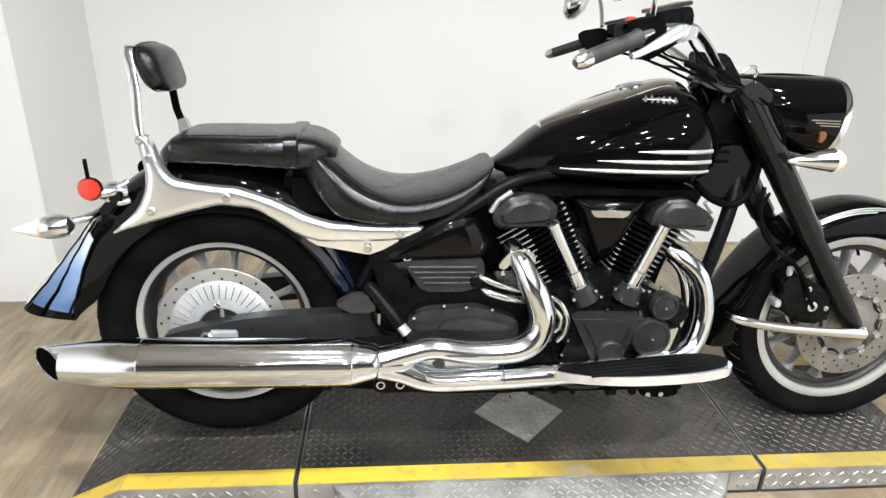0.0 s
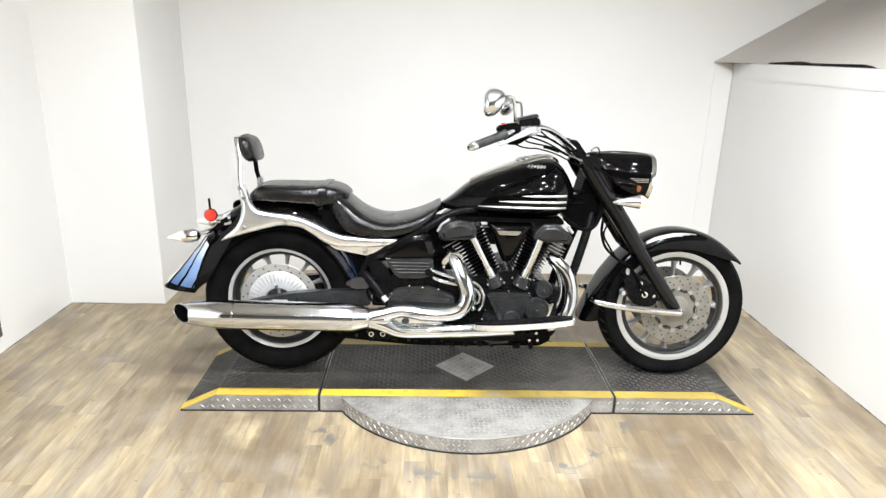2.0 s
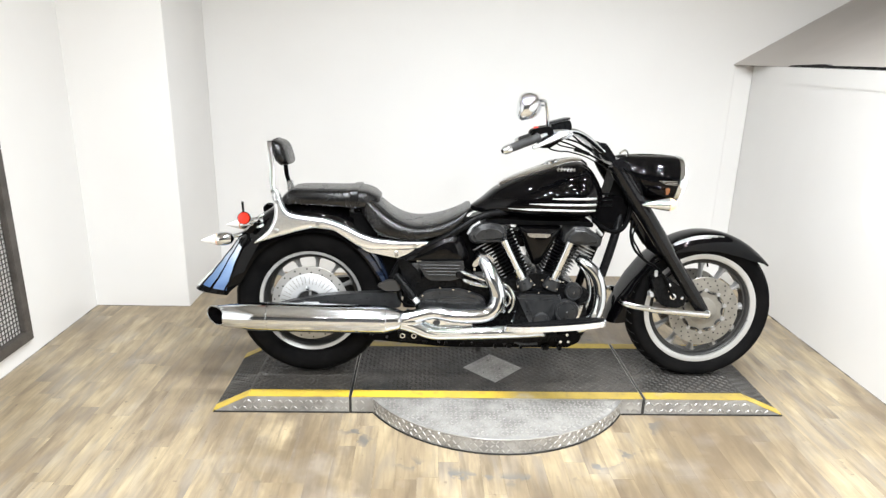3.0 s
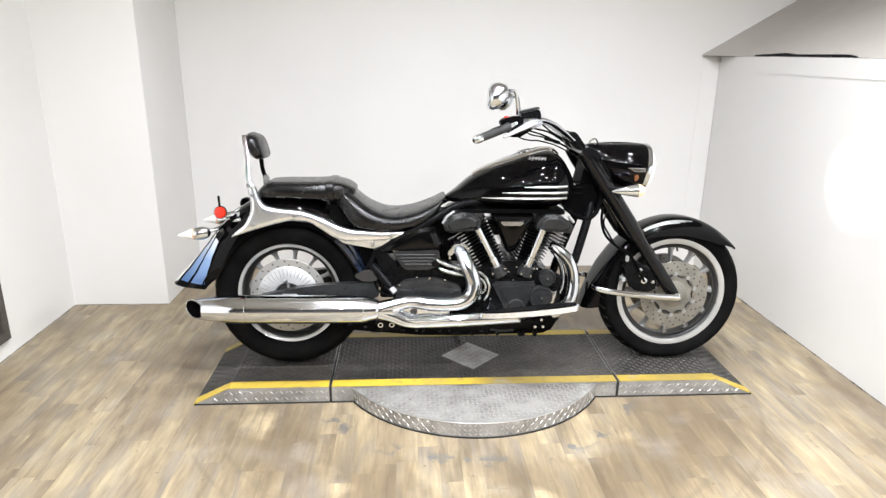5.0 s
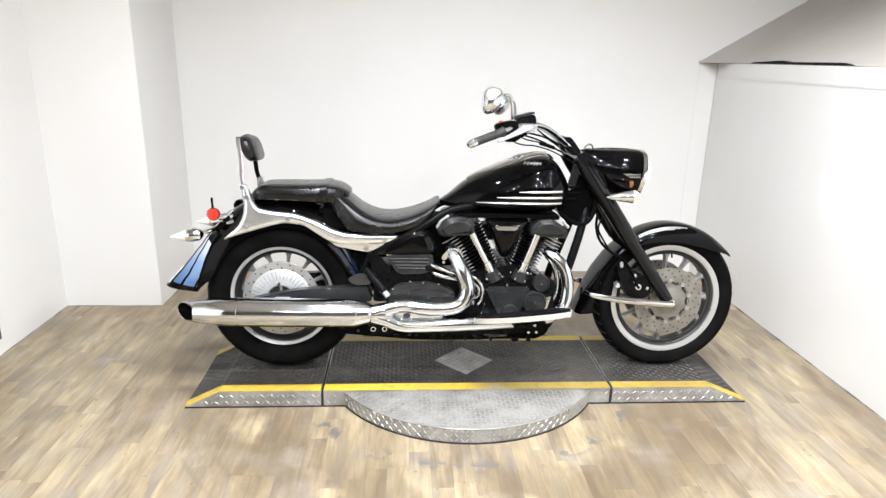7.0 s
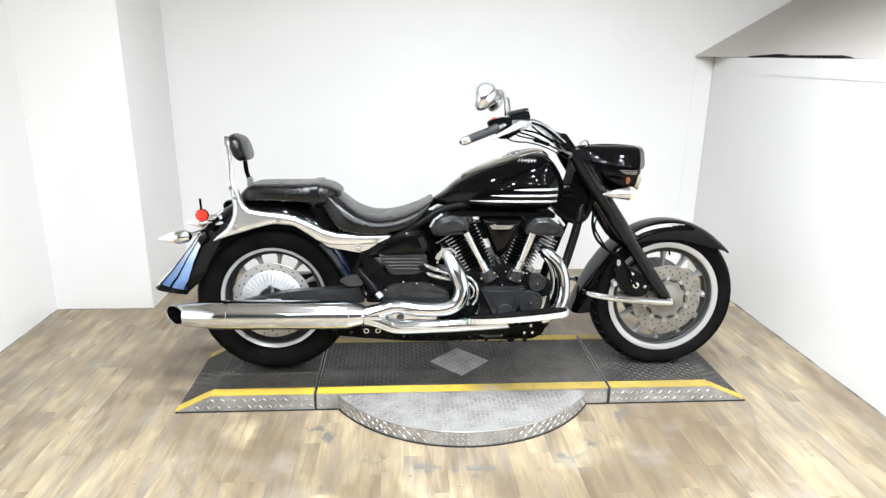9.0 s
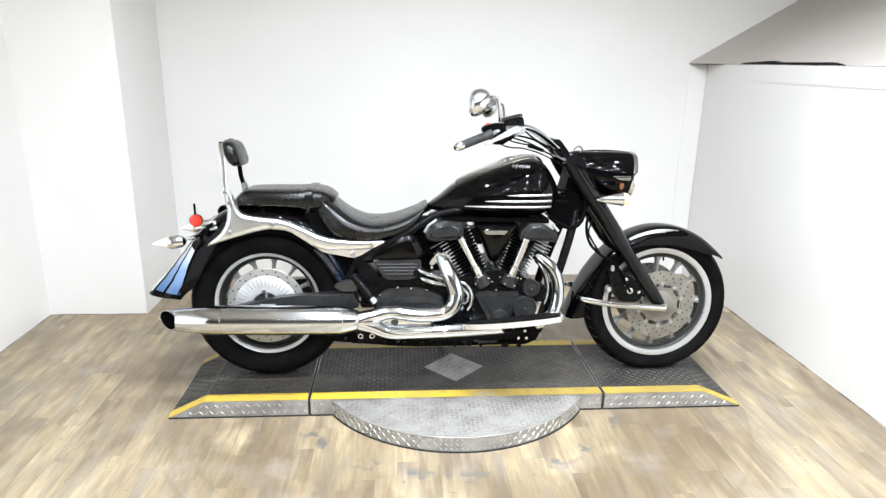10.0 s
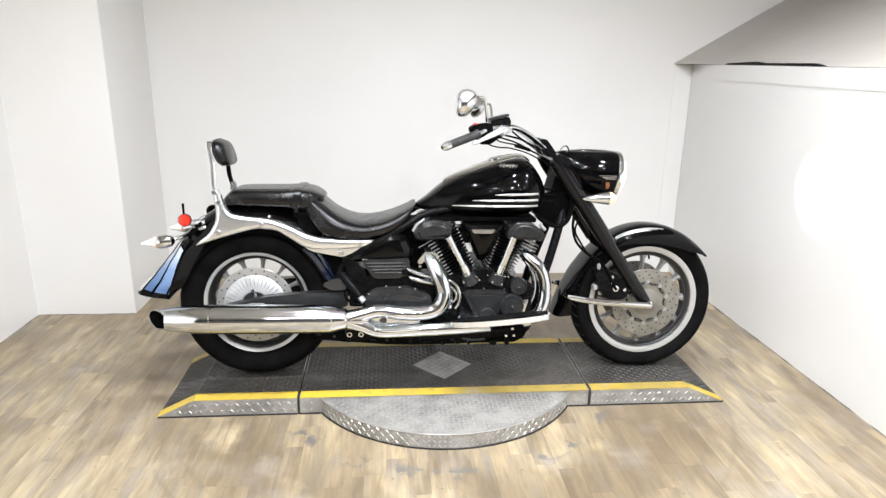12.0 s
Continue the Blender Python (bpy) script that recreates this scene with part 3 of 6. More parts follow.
def ramp(tip, crest, joint, name):
    """An end piece: flat to the crest, then falling to the floor."""
    prof = [(tip, 0.0), (crest, DZ), (joint, DZ), (joint, 0.0)]
    r = part(name, slab(prof, YN, YF, 0.0), PLATE_BASE, platform, "sloped steel end ramp with grey checker plate top")
    s = 1 if joint > crest else -1
    ang = math.atan2(DZ, abs(crest - tip))
    run = math.hypot(DZ, crest - tip)
    xa, xb = min(crest, joint), max(crest, joint)
    part("ramp_paint", box(xa, xb, YN + 0.004, YF - 0.004, DZ - 0.001, DZ + 0.0012), PLATE_DARK, r)
    tr = Matrix.Translation((tip, 0, 0)) @ (Matrix.Rotation(-ang, 4, "Y") if s > 0 else Matrix.Rotation(math.pi, 4, "Z") @ Matrix.Rotation(-ang, 4, "Y"))
    fl = (lambda a, b: (a, b)) if s > 0 else (lambda a, b: (-b, -a))
    sb = box(0.002, run + 0.001, *fl(YN + 0.004, YF - 0.004), -0.001, 0.0012)
    sb.transform(tr)
    part("ramp_paint", sb, PLATE_DARK, r)
    for y0, y1 in ((YN + 0.001, YN + 0.056), (YF - 0.052, YF - 0.001)):
        part("yellow_line", box(xa + 0.001, xb - 0.001, y0, y1, DZ + 0.0006, DZ + 0.0024), YELLOW, r)
        yb = box(0.0, run, *fl(y0, y1), 0.0006, 0.0024)
        yb.transform(tr)
        part("yellow_line", yb, YELLOW, r)
    part("ramp_tread", lugs(xa + 0.004, xb - 0.004, YN + 0.063, YF - 0.058, Matrix.Translation((0, 0, DZ + 0.0012))), LUG_DARK, r)["kind"] = "stuff"
    a, b = fl(YN + 0.063, YF - 0.058)
    part("ramp_tread", lugs(0.006, run - 0.004, a, b, tr @ Matrix.Translation((0, 0, 0.0012))), LUG_DARK, r)["kind"] = "stuff"
    lo, hi = min(tip, joint), max(tip, joint)
    part("side_tread", side_lugs(lo, hi, lambda x, z: z < DZ * min(1, abs(x - tip) / abs(crest - tip)) - 0.008), PLATE, r)["kind"] = "stuff"
    return r


ramp(TL, CL, XL - GAP, "rear_ramp")
ramp(TR, CR, XR + GAP, "front_ramp")
for x in (XL, XR):
    for side in (-1, 1):
        # bare plate strips added to carry the highlight line along each joint
        part("joint_edge", box(x + side * 0.006 - 0.0009, x + side * 0.006 + 0.0009, YN + 0.003, YF - 0.003, DZ - 0.002, DZ + 0.0032), PLATE, platform, "bare worn plate edge, added as its highlight line")
    part("joint_strip", box(x - GAP + 0.0005, x + GAP - 0.0005, YN - 0.002, YF - 0.002, 0.0, DZ - 0.004), JOINT, platform, "black gap between platform sections")

# round turntable plate that shows in front of the deck
def turntable():
    """The half of the round plate that stands out past the deck, with a chequered top and rim."""
    cx, cy = DISC_C
    a0 = math.asin((cy - YN + 0.002) / DISC_R)
    n = 64
    arc = [(cx + DISC_R * math.cos(-a0 - (math.pi - 2 * a0) * k / n), cy + DISC_R * math.sin(-a0 - (math.pi - 2 * a0) * k / n)) for k in range(n + 1)]
    bm = bmesh.new()
    lo = [bm.verts.new((x, y, 0)) for x, y in arc]
    hi = [bm.verts.new((x, y, DZ - 0.004)) for x, y in arc]
    bm.faces.new(hi)
    bm.faces.new(list(reversed(lo)))
    for k in range(n + 1):
        j = (k + 1) % (n + 1)
        bm.faces.new((lo[k], lo[j], hi[j], hi[k]))
    d = part("turntable_plate", bm, PLATE_BASE, platform, "bare steel checker plate half disc", 30)
    part("turntable_tread", lugs(cx - DISC_R, cx + DISC_R, cy - DISC_R, YN - 0.004, Matrix.Translation((0, 0, DZ - 0.004)),
                                 lambda x, y: math.hypot(x - cx, y - cy) < DISC_R - 0.012), PLATE, d)["kind"] = "stuff"
    bm = bmesh.new()
    m = int((math.pi - 2 * a0) * DISC_R / 0.0205)
    for i in range(m):
        a = -a0 - (math.pi - 2 * a0) * (i + 0.5) / m
        t = Matrix.Translation((cx + DISC_R * math.cos(a), cy + DISC_R * math.sin(a), 0)) @ Matrix.Rotation(a + math.pi / 2, 4, "Z") @ Matrix.Rotation(radians(90), 4, "X")
        for j in range(3):
            lug(bm, t @ Matrix.Translation((0, 0.015 + 0.0195 * j, 0)) @ Matrix.Rotation(radians(45 if (i + j) % 2 else -45), 4, "Z"))
    part("rim_tread", bm, PLATE, d)["kind"] = "stuff"
    rim = [(cx + (DISC_R + 0.002) * math.cos(-a0 - (math.pi - 2 * a0) * k / n), cy + (DISC_R + 0.002) * math.sin(-a0 - (math.pi - 2 * a0) * k / n), DZ - 0.006) for k in range(n + 1)]
    part("rim_edge", tube(rim, 0.003, 6), PLATE, d)


turntable()
# black rubber foot strips along the floor
for a, b in ((TL + 0.004, XL - GAP), (XL + GAP, -0.575), (0.475, XR - GAP), (XR + GAP, TR - 0.004)):
    part("foot_strip", box(a, b, YN - 0.004, YN + 0.01, 0.0, 0.0055), JOINT, platform, "black rubber foot strip")
part("foot_strip", lathe([(0.0, DISC_R - 0.02), (0.0, DISC_R + 0.004), (0.0055, DISC_R + 0.004), (0.0055, DISC_R - 0.02)], (DISC_C[0], DISC_C[1], 0.0), (0, 0, 1), 96, close=True), JOINT, platform)
part("side_tread", side_lugs(XL + 0.01, -0.60, lambda x, z: True), PLATE, deck)["kind"] = "stuff"
part("side_tread", side_lugs(0.49, XR - 0.01, lambda x, z: True), PLATE, deck)["kind"] = "stuff"


# ---- motorcycle: local axes x ahead, y to its left, z up from the deck; it leans on its side stand ----
bike = empty("motorcycle", pose(0, -0.06, DZ + 0.003, -4, 0, 0), "black cruiser motorcycle with chrome exhaust parked on a steel platform", "motorcycle")

FW, RW = (0.857, 0.312), (-0.850, 0.331)


def oval(c, ry, rz, n=24, p=2.0):
    """Points of a superellipse in y and z round (y, z)."""
    out = []
    for k in range(n):
        a = k * math.tau / n
        s, t = math.sin(a), math.cos(a)
        out.append((c[0] + ry * math.copysign(abs(s) ** (2 / p), s), c[1] + rz * math.copysign(abs(t) ** (2 / p), t)))
    return out


# wheels
def tyre(radius, width, rim_r, parent):
    w = width / 2
    prof = [(-w * 0.62, rim_r), (-w * 0.86, rim_r + 0.012), (-w, rim_r + (radius - rim_r) * 0.45), (-w * 0.95, rim_r + (radius - rim_r) * 0.70),
            (-w * 0.74, radius - 0.016), (-w * 0.40, radius - 0.004), (0, radius),
            (w * 0.40, radius - 0.004), (w * 0.74, radius - 0.016), (w * 0.95, rim_r + (radius - rim_r) * 0.70), (w, rim_r + (radius - rim_r) * 0.45),
            (w * 0.86, rim_r + 0.012), (w * 0.62, rim_r)]
    prof = [tuple(q) for q in smooth2(prof, 3)]
    t = part("tyre", lathe(prof, n=96), RUBBER, parent, "black rubber tyre")
    bm = bmesh.new()
    n = 40
    for side in (-1, 1):
        for k in range(n):
            a = (k + (0.5 if side > 0 else 0)) * math.tau / n
            pts = []
            for f, da in ((0.10, 0.0), (0.45, 0.05), (0.78, 0.085)):
                rr = radius - 0.0005 - (0.017 * (f / 0.78) ** 2.2)
                pts.append((math.cos(a + da) * rr, side * w * f, math.sin(a + da) * rr))
            tube(pts, 0.0022, 5, bm)
    part("tread_grooves", bm, JOINT, parent)["kind"] = "stuff"
    return t


def wheel(name, centre, radius, width, lip, lw, rim_w, spokes, hub_r, phase, label):
    e = new(name)
    e.parent = bike
    e.matrix_basis = pose(centre[0], 0, centre[1])
    e["label"] = label
    tyre(radius, width, lip - 0.012, e)
    h = rim_w / 2
    for s in (-1, 1):
        part("rim_lip", lathe([(s * (h - 0.006), lip - lw), (s * h, lip - lw + 0.0015), (s * (h + 0.003), lip - lw + 0.011), (s * (h + 0.005), lip - 0.008), (s * (h + 0.002), lip), (s * (h - 0.010), lip + 0.001), (s * (h - 0.014), lip - lw + 0.005)], n=96, close=True), LIP, e, "bright polished rim edge")
    part("rim", lathe([(-h + 0.006, lip - lw + 0.001), (-h + 0.011, lip - lw - 0.009), (-h + 0.020, lip - lw - 0.014), (-0.022, lip - lw - 0.021), (0.022, lip - lw - 0.021), (h - 0.020, lip - lw - 0.014), (h - 0.011, lip - lw - 0.009), (h - 0.006, lip - lw + 0.001), (h - 0.009, lip - 0.010), (-h + 0.009, lip - 0.010)], n=96, close=True), WELL, e)
    sp = None
    for k in range(spokes):
        a = radians(phase) + k * math.tau / spokes
        d = Vector((math.cos(a), 0, math.sin(a)))
        side = Vector((-math.sin(a), 0, math.cos(a)))
        if sp is None:
            r0, r1 = hub_r * 0.8, lip - lw - 0.021
            secs = []
            for f, wd, th in ((0.0, 0.015, 0.022), (0.25, 0.009, 0.019), (0.7, 0.0068, 0.018), (0.9, 0.009, 0.019), (1.0, 0.020, 0.021)):
                r = r0 + (r1 - r0) * f
                secs.append([(r, q[0] * th, q[1] * wd) for q in oval((0, 0), 1, 1, 10, 2.6)])
            sob = part("spoke", loft(secs), CASTING, e)
            sp = sob
        else:
            sob = new("spoke", sp.data)
            sob.parent = e
        sob.matrix_basis = Matrix.Rotation(-a, 4, "Y")
    part("hub", lathe([(-0.07, 0.0), (-0.07, hub_r * 0.6), (-0.045, hub_r * 0.7), (-0.03, hub_r), (0.03, hub_r), (0.045, hub_r * 0.7), (0.07, hub_r * 0.6), (0.07, 0.0)], n=32), CASTING, e)
    return e


def drilled(parent, y, r0, r1, th, name="brake_disc"):
    """A brake disc with rings of drilled holes."""
    d = part(name, lathe([(y - th, r0), (y - th, r1 - 0.001), (y - th + 0.001, r1), (y + th - 0.001, r1), (y + th, r1 - 0.001), (y + th, r0)], n=96, close=True), DISC, parent, "drilled steel brake disc")
    bm = bmesh.new()
    n = 36
    for i, f in enumerate((0.30, 0.56, 0.82)):
        for k in range(n // 2):
            a = (2 * k + i * 0.7) * math.tau / n
            r = r0 + (r1 - r0) * f
            c = (math.cos(a) * r, 0, math.sin(a) * r)
            lathe([(y - th - 0.0008, 0.0), (y - th - 0.0008, 0.0036), (y + th + 0.0008, 0.0036), (y + th + 0.0008, 0.0)], c, n=8, bm=bm)
    part("drilled_holes", bm, JOINT, d)["kind"] = "stuff"
    return d


fw = wheel("front_wheel", FW, 0.325, 0.13, 0.256, 0.031, 0.088, 12, 0.05, 269, "front wheel with grey spokes and bright rim")
rw = wheel("rear_wheel", RW, 0.330, 0.19, 0.229, 0.023, 0.130, 12, 0.06, 83, "wide rear wheel with grey spokes and bright rim")
for s in (-1, 1):
    drilled(fw, s * 0.078, 0.096, 0.153, 0.0026)
    arm = None
    for k in range(10):
        if arm is None:
            bm = lathe([(s * 0.071, 0), (s * 0.071, 0.009), (s * 0.083, 0.009), (s * 0.083, 0.004), (s * 0.080, 0)], (math.cos(0.28) * 0.096, 0, math.sin(0.28) * 0.096), n=12)
            ob = arm = part("carrier_button", bm, CASTING, fw)
        else:
            ob = new("carrier_button", arm.data)
            ob.parent = fw
        ob.matrix_basis = Matrix.Rotation(-k * math.tau / 10, 4, "Y")
    part("carrier_ring", lathe([(s * 0.068, 0.055), (s * 0.0745, 0.055), (s * 0.0745, 0.090), (s * 0.068, 0.090)], n=48, close=True), DISC, fw)
    for k in range(10):
        slot = part("carrier_slot", tube([(math.cos(0.45) * 0.088, s * 0.0735, math.sin(0.45) * 0.088), (math.cos(0.62) * 0.083, s * 0.0735, math.sin(0.62) * 0.083), (math.cos(0.80) * 0.088, s * 0.0735, math.sin(0.80) * 0.088)], 0.0115, 8, flat=(1, 0.3)), JOINT, fw) if k == 0 else new("carrier_slot", slot.data)
        slot.parent = fw
        slot.matrix_basis = Matrix.Rotation(-k * math.tau / 10, 4, "Y")
    part("hub_flange", lathe([(s * 0.070, 0.0), (s * 0.080, 0.0), (s * 0.080, 0.052), (s * 0.077, 0.060), (s * 0.066, 0.060)], n=36), DISC, fw)
drilled(rw, -0.094, 0.10, 0.162, 0.003).data.materials[0] = DISC_BRIGHT
cover = part("hub_cover", lathe([(-0.094, 0.056), (-0.106, 0.058), (-0.109, 0.062), (-0.108, 0.084), (-0.103, 0.123), (-0.098, 0.130), (-0.090, 0.130)], n=64), ALLOY, rw, "ribbed bright alloy hub cover")
bm = bmesh.new()
for k in range(40):
    a = k * math.tau / 40
    tube([(math.cos(a) * 0.086, -0.1080, math.sin(a) * 0.086), (math.cos(a) * 0.122, -0.1035, math.sin(a) * 0.122)], 0.0013, 6, bm)
part("cover_ribs", bm, DISC, cover)["kind"] = "stuff"
part("hub_recess", lathe([(-0.096, 0.0), (-0.096, 0.057)], n=32), JOINT, rw)
for k in range(5):
    a = 1.55 + k * math.tau / 5
    part("hub_web", tube([(math.cos(a) * 0.012, -0.099, math.sin(a) * 0.012), (math.cos(a) * 0.057, -0.100, math.sin(a) * 0.057)], 0.006, 8), CASTING, rw)
for k in range(5):
    a = 0.4 + k * math.tau / 5
    part("hub_bolt", lathe([(-0.101, 0.0085), (-0.111, 0.008), (-0.113, 0.005), (-0.113, 0)], (math.cos(a) * 0.071, -0.005, math.sin(a) * 0.071), n=10), CHROME, rw)


# fenders: skins of revolution with a changing outer edge and side skirt
def fender_point(table, c, width, theta, u, off=0.0):
    """A point of the skin. theta: degrees round the wheel; u: -1 near skirt edge, 0 crown, 1 far skirt edge."""
    ri, ro, w = lerp_table(table, theta)
    w = w * width
    a = u * math.pi / 2
    p = 3.0
    s, k = math.sin(a), math.cos(a)
    y = (w + off) * math.copysign(abs(s) ** (2 / p), s)
    r = ri + (ro + off - ri) * abs(k) ** (2 / p)
    t = radians(theta)
    return Vector((c[0] + math.cos(t) * r, y, c[1] + math.sin(t) * r))


def fender(name, table, c, width, t0, t1, mat, label, steps=44, nu=24):
    bm = bmesh.new()
    tab = table
    outer = [[bm.verts.new(fender_point(tab, c, width, t0 + (t1 - t0) * i / steps, -1 + 2 * j / nu)) for j in range(nu + 1)] for i in range(steps + 1)]
    inner = [[bm.verts.new(fender_point(tab, c, width, t0 + (t1 - t0) * i / steps, -1 + 2 * j / nu, -0.005)) for j in range(nu + 1)] for i in range(steps + 1)]
    for g in (outer, inner):
        for i in range(steps):
            for j in range(nu):
                bm.faces.new((g[i][j], g[i + 1][j], g[i + 1][j + 1], g[i][j + 1]))
    for i in range(steps):
        for j in (0, nu):
            bm.faces.new((outer[i][j], outer[i + 1][j], inner[i + 1][j], inner[i][j]))
    for j in range(nu):
        for i in (0, steps):
            bm.faces.new((outer[i][j], outer[i][j + 1], inner[i][j + 1], inner[i][j]))
    return part(name, bm, mat, bike, label, 50)


def patch(table, c, width, t0, t1, u0, u1, off, mat, parent, name, label="", nt=20, nu=6):
    """A thin raised piece that follows a fender's skin."""
    bm = bmesh.new()
    f = lambda v0, v1, k: v0 + (v1 - v0) * k
    lay = []
    for o in (off, off - 0.004):
        lay.append([[bm.verts.new(fender_point(table, c, width, f(t0, t1, i / nt), f(u0[0], u0[1], i / nt) + (f(u1[0], u1[1], i / nt) - f(u0[0], u0[1], i / nt)) * j / nu, o)) for j in range(nu + 1)] for i in range(nt + 1)])
    for g in lay:
        for i in range(nt):
            for j in range(nu):
                bm.faces.new((g[i][j], g[i + 1][j], g[i + 1][j + 1], g[i][j + 1]))
    a, b = lay
    for i in range(nt):
        for j in (0, nu):
            bm.faces.new((a[i][j], a[i + 1][j], b[i + 1][j], b[i][j]))
    for j in range(nu):
        for i in (0, nt):
            bm.faces.new((a[i][j], a[i][j + 1], b[i][j + 1], b[i][j]))
    return part(name, bm, mat, parent, label, 50)


REAR_F = [(18, 0.315, 0.365, 0.9), (30, 0.308, 0.372, 0.95), (45, 0.312, 0.395, 1.0), (65, 0.322, 0.43, 1.0), (90, 0.312, 0.437, 1.0), (108, 0.306, 0.436, 1.0),
          (120, 0.300, 0.424, 1.0), (135, 0.296, 0.404, 1.0), (145, 0.292, 0.402, 1.0), (155, 0.290, 0.416, 1.0), (163, 0.300, 0.440, 0.98), (170, 0.330, 0.475, 0.95), (174, 0.345, 0.500, 0.93)]
rf = fender("rear_fender", REAR_F, RW, 0.128, 18, 174, GLOSS, "deep black lacquered rear fender with flared tail")
for a, b in (((-0.40, -0.72), (-0.20, -0.46)), ((-0.64, -0.975), (-0.44, -0.77))):
    patch(REAR_F, RW, 0.128, 138.5, 170.5, a, b, 0.003, FLUTE, rf, "tail_flute", "blue and white painted flute")
patch(REAR_F, RW, 0.128, 138, 172, (-0.14, -0.36), (0.02, -0.12), 0.003, FLUTE_TOP, rf, "tail_flute", "white painted flute")
for a in ((-0.19, -0.435), (-0.43, -0.755), (-0.67, -0.99)):
    patch(REAR_F, RW, 0.128, 134, 173, a, (a[0] + 0.02, a[1] + 0.015), 0.006, GLOSS, rf, "tail_rib", nu=2)

for a, b in (((-0.52, -0.60), (-0.42, -0.48)), ((-0.72, -0.84), (-0.57, -0.66)), ((-0.95, -0.99), (-0.78, -0.90))):
    patch(REAR_F, RW, 0.128, 19, 50, a, b, 0.003, FLUTE_DEEP, rf, "front_flute", "dark blue painted flute")

FRONT_F = [(8, 0.330, 0.345, 0.9), (40, 0.330, 0.345, 0.95), (52, 0.292, 0.346, 1.0), (68, 0.272, 0.348, 1.0), (95, 0.270, 0.350, 1.0), (112, 0.286, 0.346, 1.0), (128, 0.305, 0.338, 1.0),
           (150, 0.322, 0.338, 1.0), (165, 0.332, 0.356, 1.0), (178, 0.338, 0.385, 1.0), (189, 0.345, 0.418, 1.0)]
ff = fender("front_fender", FRONT_F, FW, 0.088, 38.5, 189, GLOSS, "black lacquered front fender")
for k in range(3):
    patch(FRONT_F, FW, 0.088, 80 + 5 * k, 118, (-0.50 - 0.062 * k,) * 2, (-0.466 - 0.062 * k,) * 2, 0.003, LIP, ff, "fender_stripe", "thin chrome stripe", nu=1)


# seats
def seat_body(rows, name, label, p=2.8, n=32):
    """rows: x, top, bottom, half width."""
    secs = []
    for x, zt, zb, w in [tuple(v) for v in smooth2(rows, 5)]:
        zm = zb + (zt - zb) * 0.45
        sec = []
        for k in range(n):
            a = k * math.tau / n
            s, c = math.sin(a), math.cos(a)
            q = p if c > 0 else 6.0
            y = max(w, 0.004) * math.copysign(abs(s) ** (2 / q), s)
            sec.append((x, y, zm + ((zt - zm) * abs(c) ** (2 / q) if c > 0 else -(zm - zb) * abs(c) ** (2 / q))))
        secs.append(sec)
    return part(name, loft(secs), LEATHER, bike, label, 178)


PILLION = [(-0.966, 0.776, 0.762, 0.075), (-0.953, 0.790, 0.759, 0.105), (-0.935, 0.808, 0.757, 0.125), (-0.912, 0.820, 0.756, 0.136), (-0.84, 0.823, 0.755, 0.142), (-0.74, 0.823, 0.751, 0.146),
           (-0.66, 0.825, 0.746, 0.143), (-0.61, 0.820, 0.746, 0.132), (-0.575, 0.806, 0.752, 0.108), (-0.555, 0.792, 0.768, 0.07)]
ps = seat_body(PILLION, "pillion_seat", "black leather passenger seat with a strap across", 4.2)
RIDER = [(-0.645, 0.780, 0.740, 0.100), (-0.605, 0.797, 0.688, 0.138), (-0.560, 0.772, 0.640, 0.162), (-0.505, 0.727, 0.628, 0.175), (-0.44, 0.697, 0.624, 0.180), (-0.375, 0.691, 0.626, 0.177),
         (-0.31, 0.702, 0.638, 0.168), (-0.255, 0.721, 0.660, 0.154), (-0.212, 0.740, 0.694, 0.136), (-0.187, 0.754, 0.734, 0.112), (-0.174, 0.760, 0.750, 0.075)]
rs = seat_body(RIDER, "rider_seat", "black leather rider seat with stitched sides", 3.3)


def seat_at(rows, x):
    r = [tuple(v) for v in smooth2(rows, 5)]
    return lerp_table(r, x)


def seam(rows, xs, ang, p=2.8, grow=1.006):
    pts = []
    for x, a in zip(xs, ang):
        zt, zb, w = seat_at(rows, x)
        s, c = math.sin(radians(a)), math.cos(radians(a))
        zm = zb + (zt - zb) * 0.45
        pts.append((x, grow * w * math.copysign(abs(s) ** (2 / p), s), zm + grow * (zt - zm) * abs(c) ** (2 / p)))
    return pts


part("strap", loft([[(x, y, z) for y, z in oval((0, (seat_at(PILLION, x)[0] + seat_at(PILLION, x)[1]) / 2), seat_at(PILLION, x)[2] + o, (seat_at(PILLION, x)[0] - seat_at(PILLION, x)[1]) / 2 + o, 48, 5.2)]
                    for x, o in ((-0.672, -0.002), (-0.669, 0.004), (-0.641, 0.005), (-0.638, -0.002))]), LEATHER, ps, "leather grab strap", 40)
xs = [-0.90 + 0.03 * k for k in range(8)]
for ang in (-30, -44):
    part("stitching", tube(smooth2(seam(PILLION, xs, [ang] * 8, 4.2, 1.001), 3), 0.0014, 6), SEAM, ps, "grey stitched seam")
xs = [-0.58 + 0.05 * k for k in range(8)]
part("piping", tube(smooth2(seam(RIDER, xs, [-40, -43, -47, -51, -54, -56, -56, -54], 3.3), 4), 0.0020, 6), SEAM, rs)
part("piping", tube(smooth2(seam(RIDER, [-0.60, -0.55, -0.49, -0.43, -0.38], [-32, -35, -40, -48, -62], 3.3), 4), 0.0018, 6), SEAM, rs)

# dark block added to close the see-through gap under the seats
part("seat_gap_filler", box(-0.68, -0.545, -0.112, 0.112, 0.62, 0.745, 0.02), MATT, bike, "black filler block added in the gap under the seats")

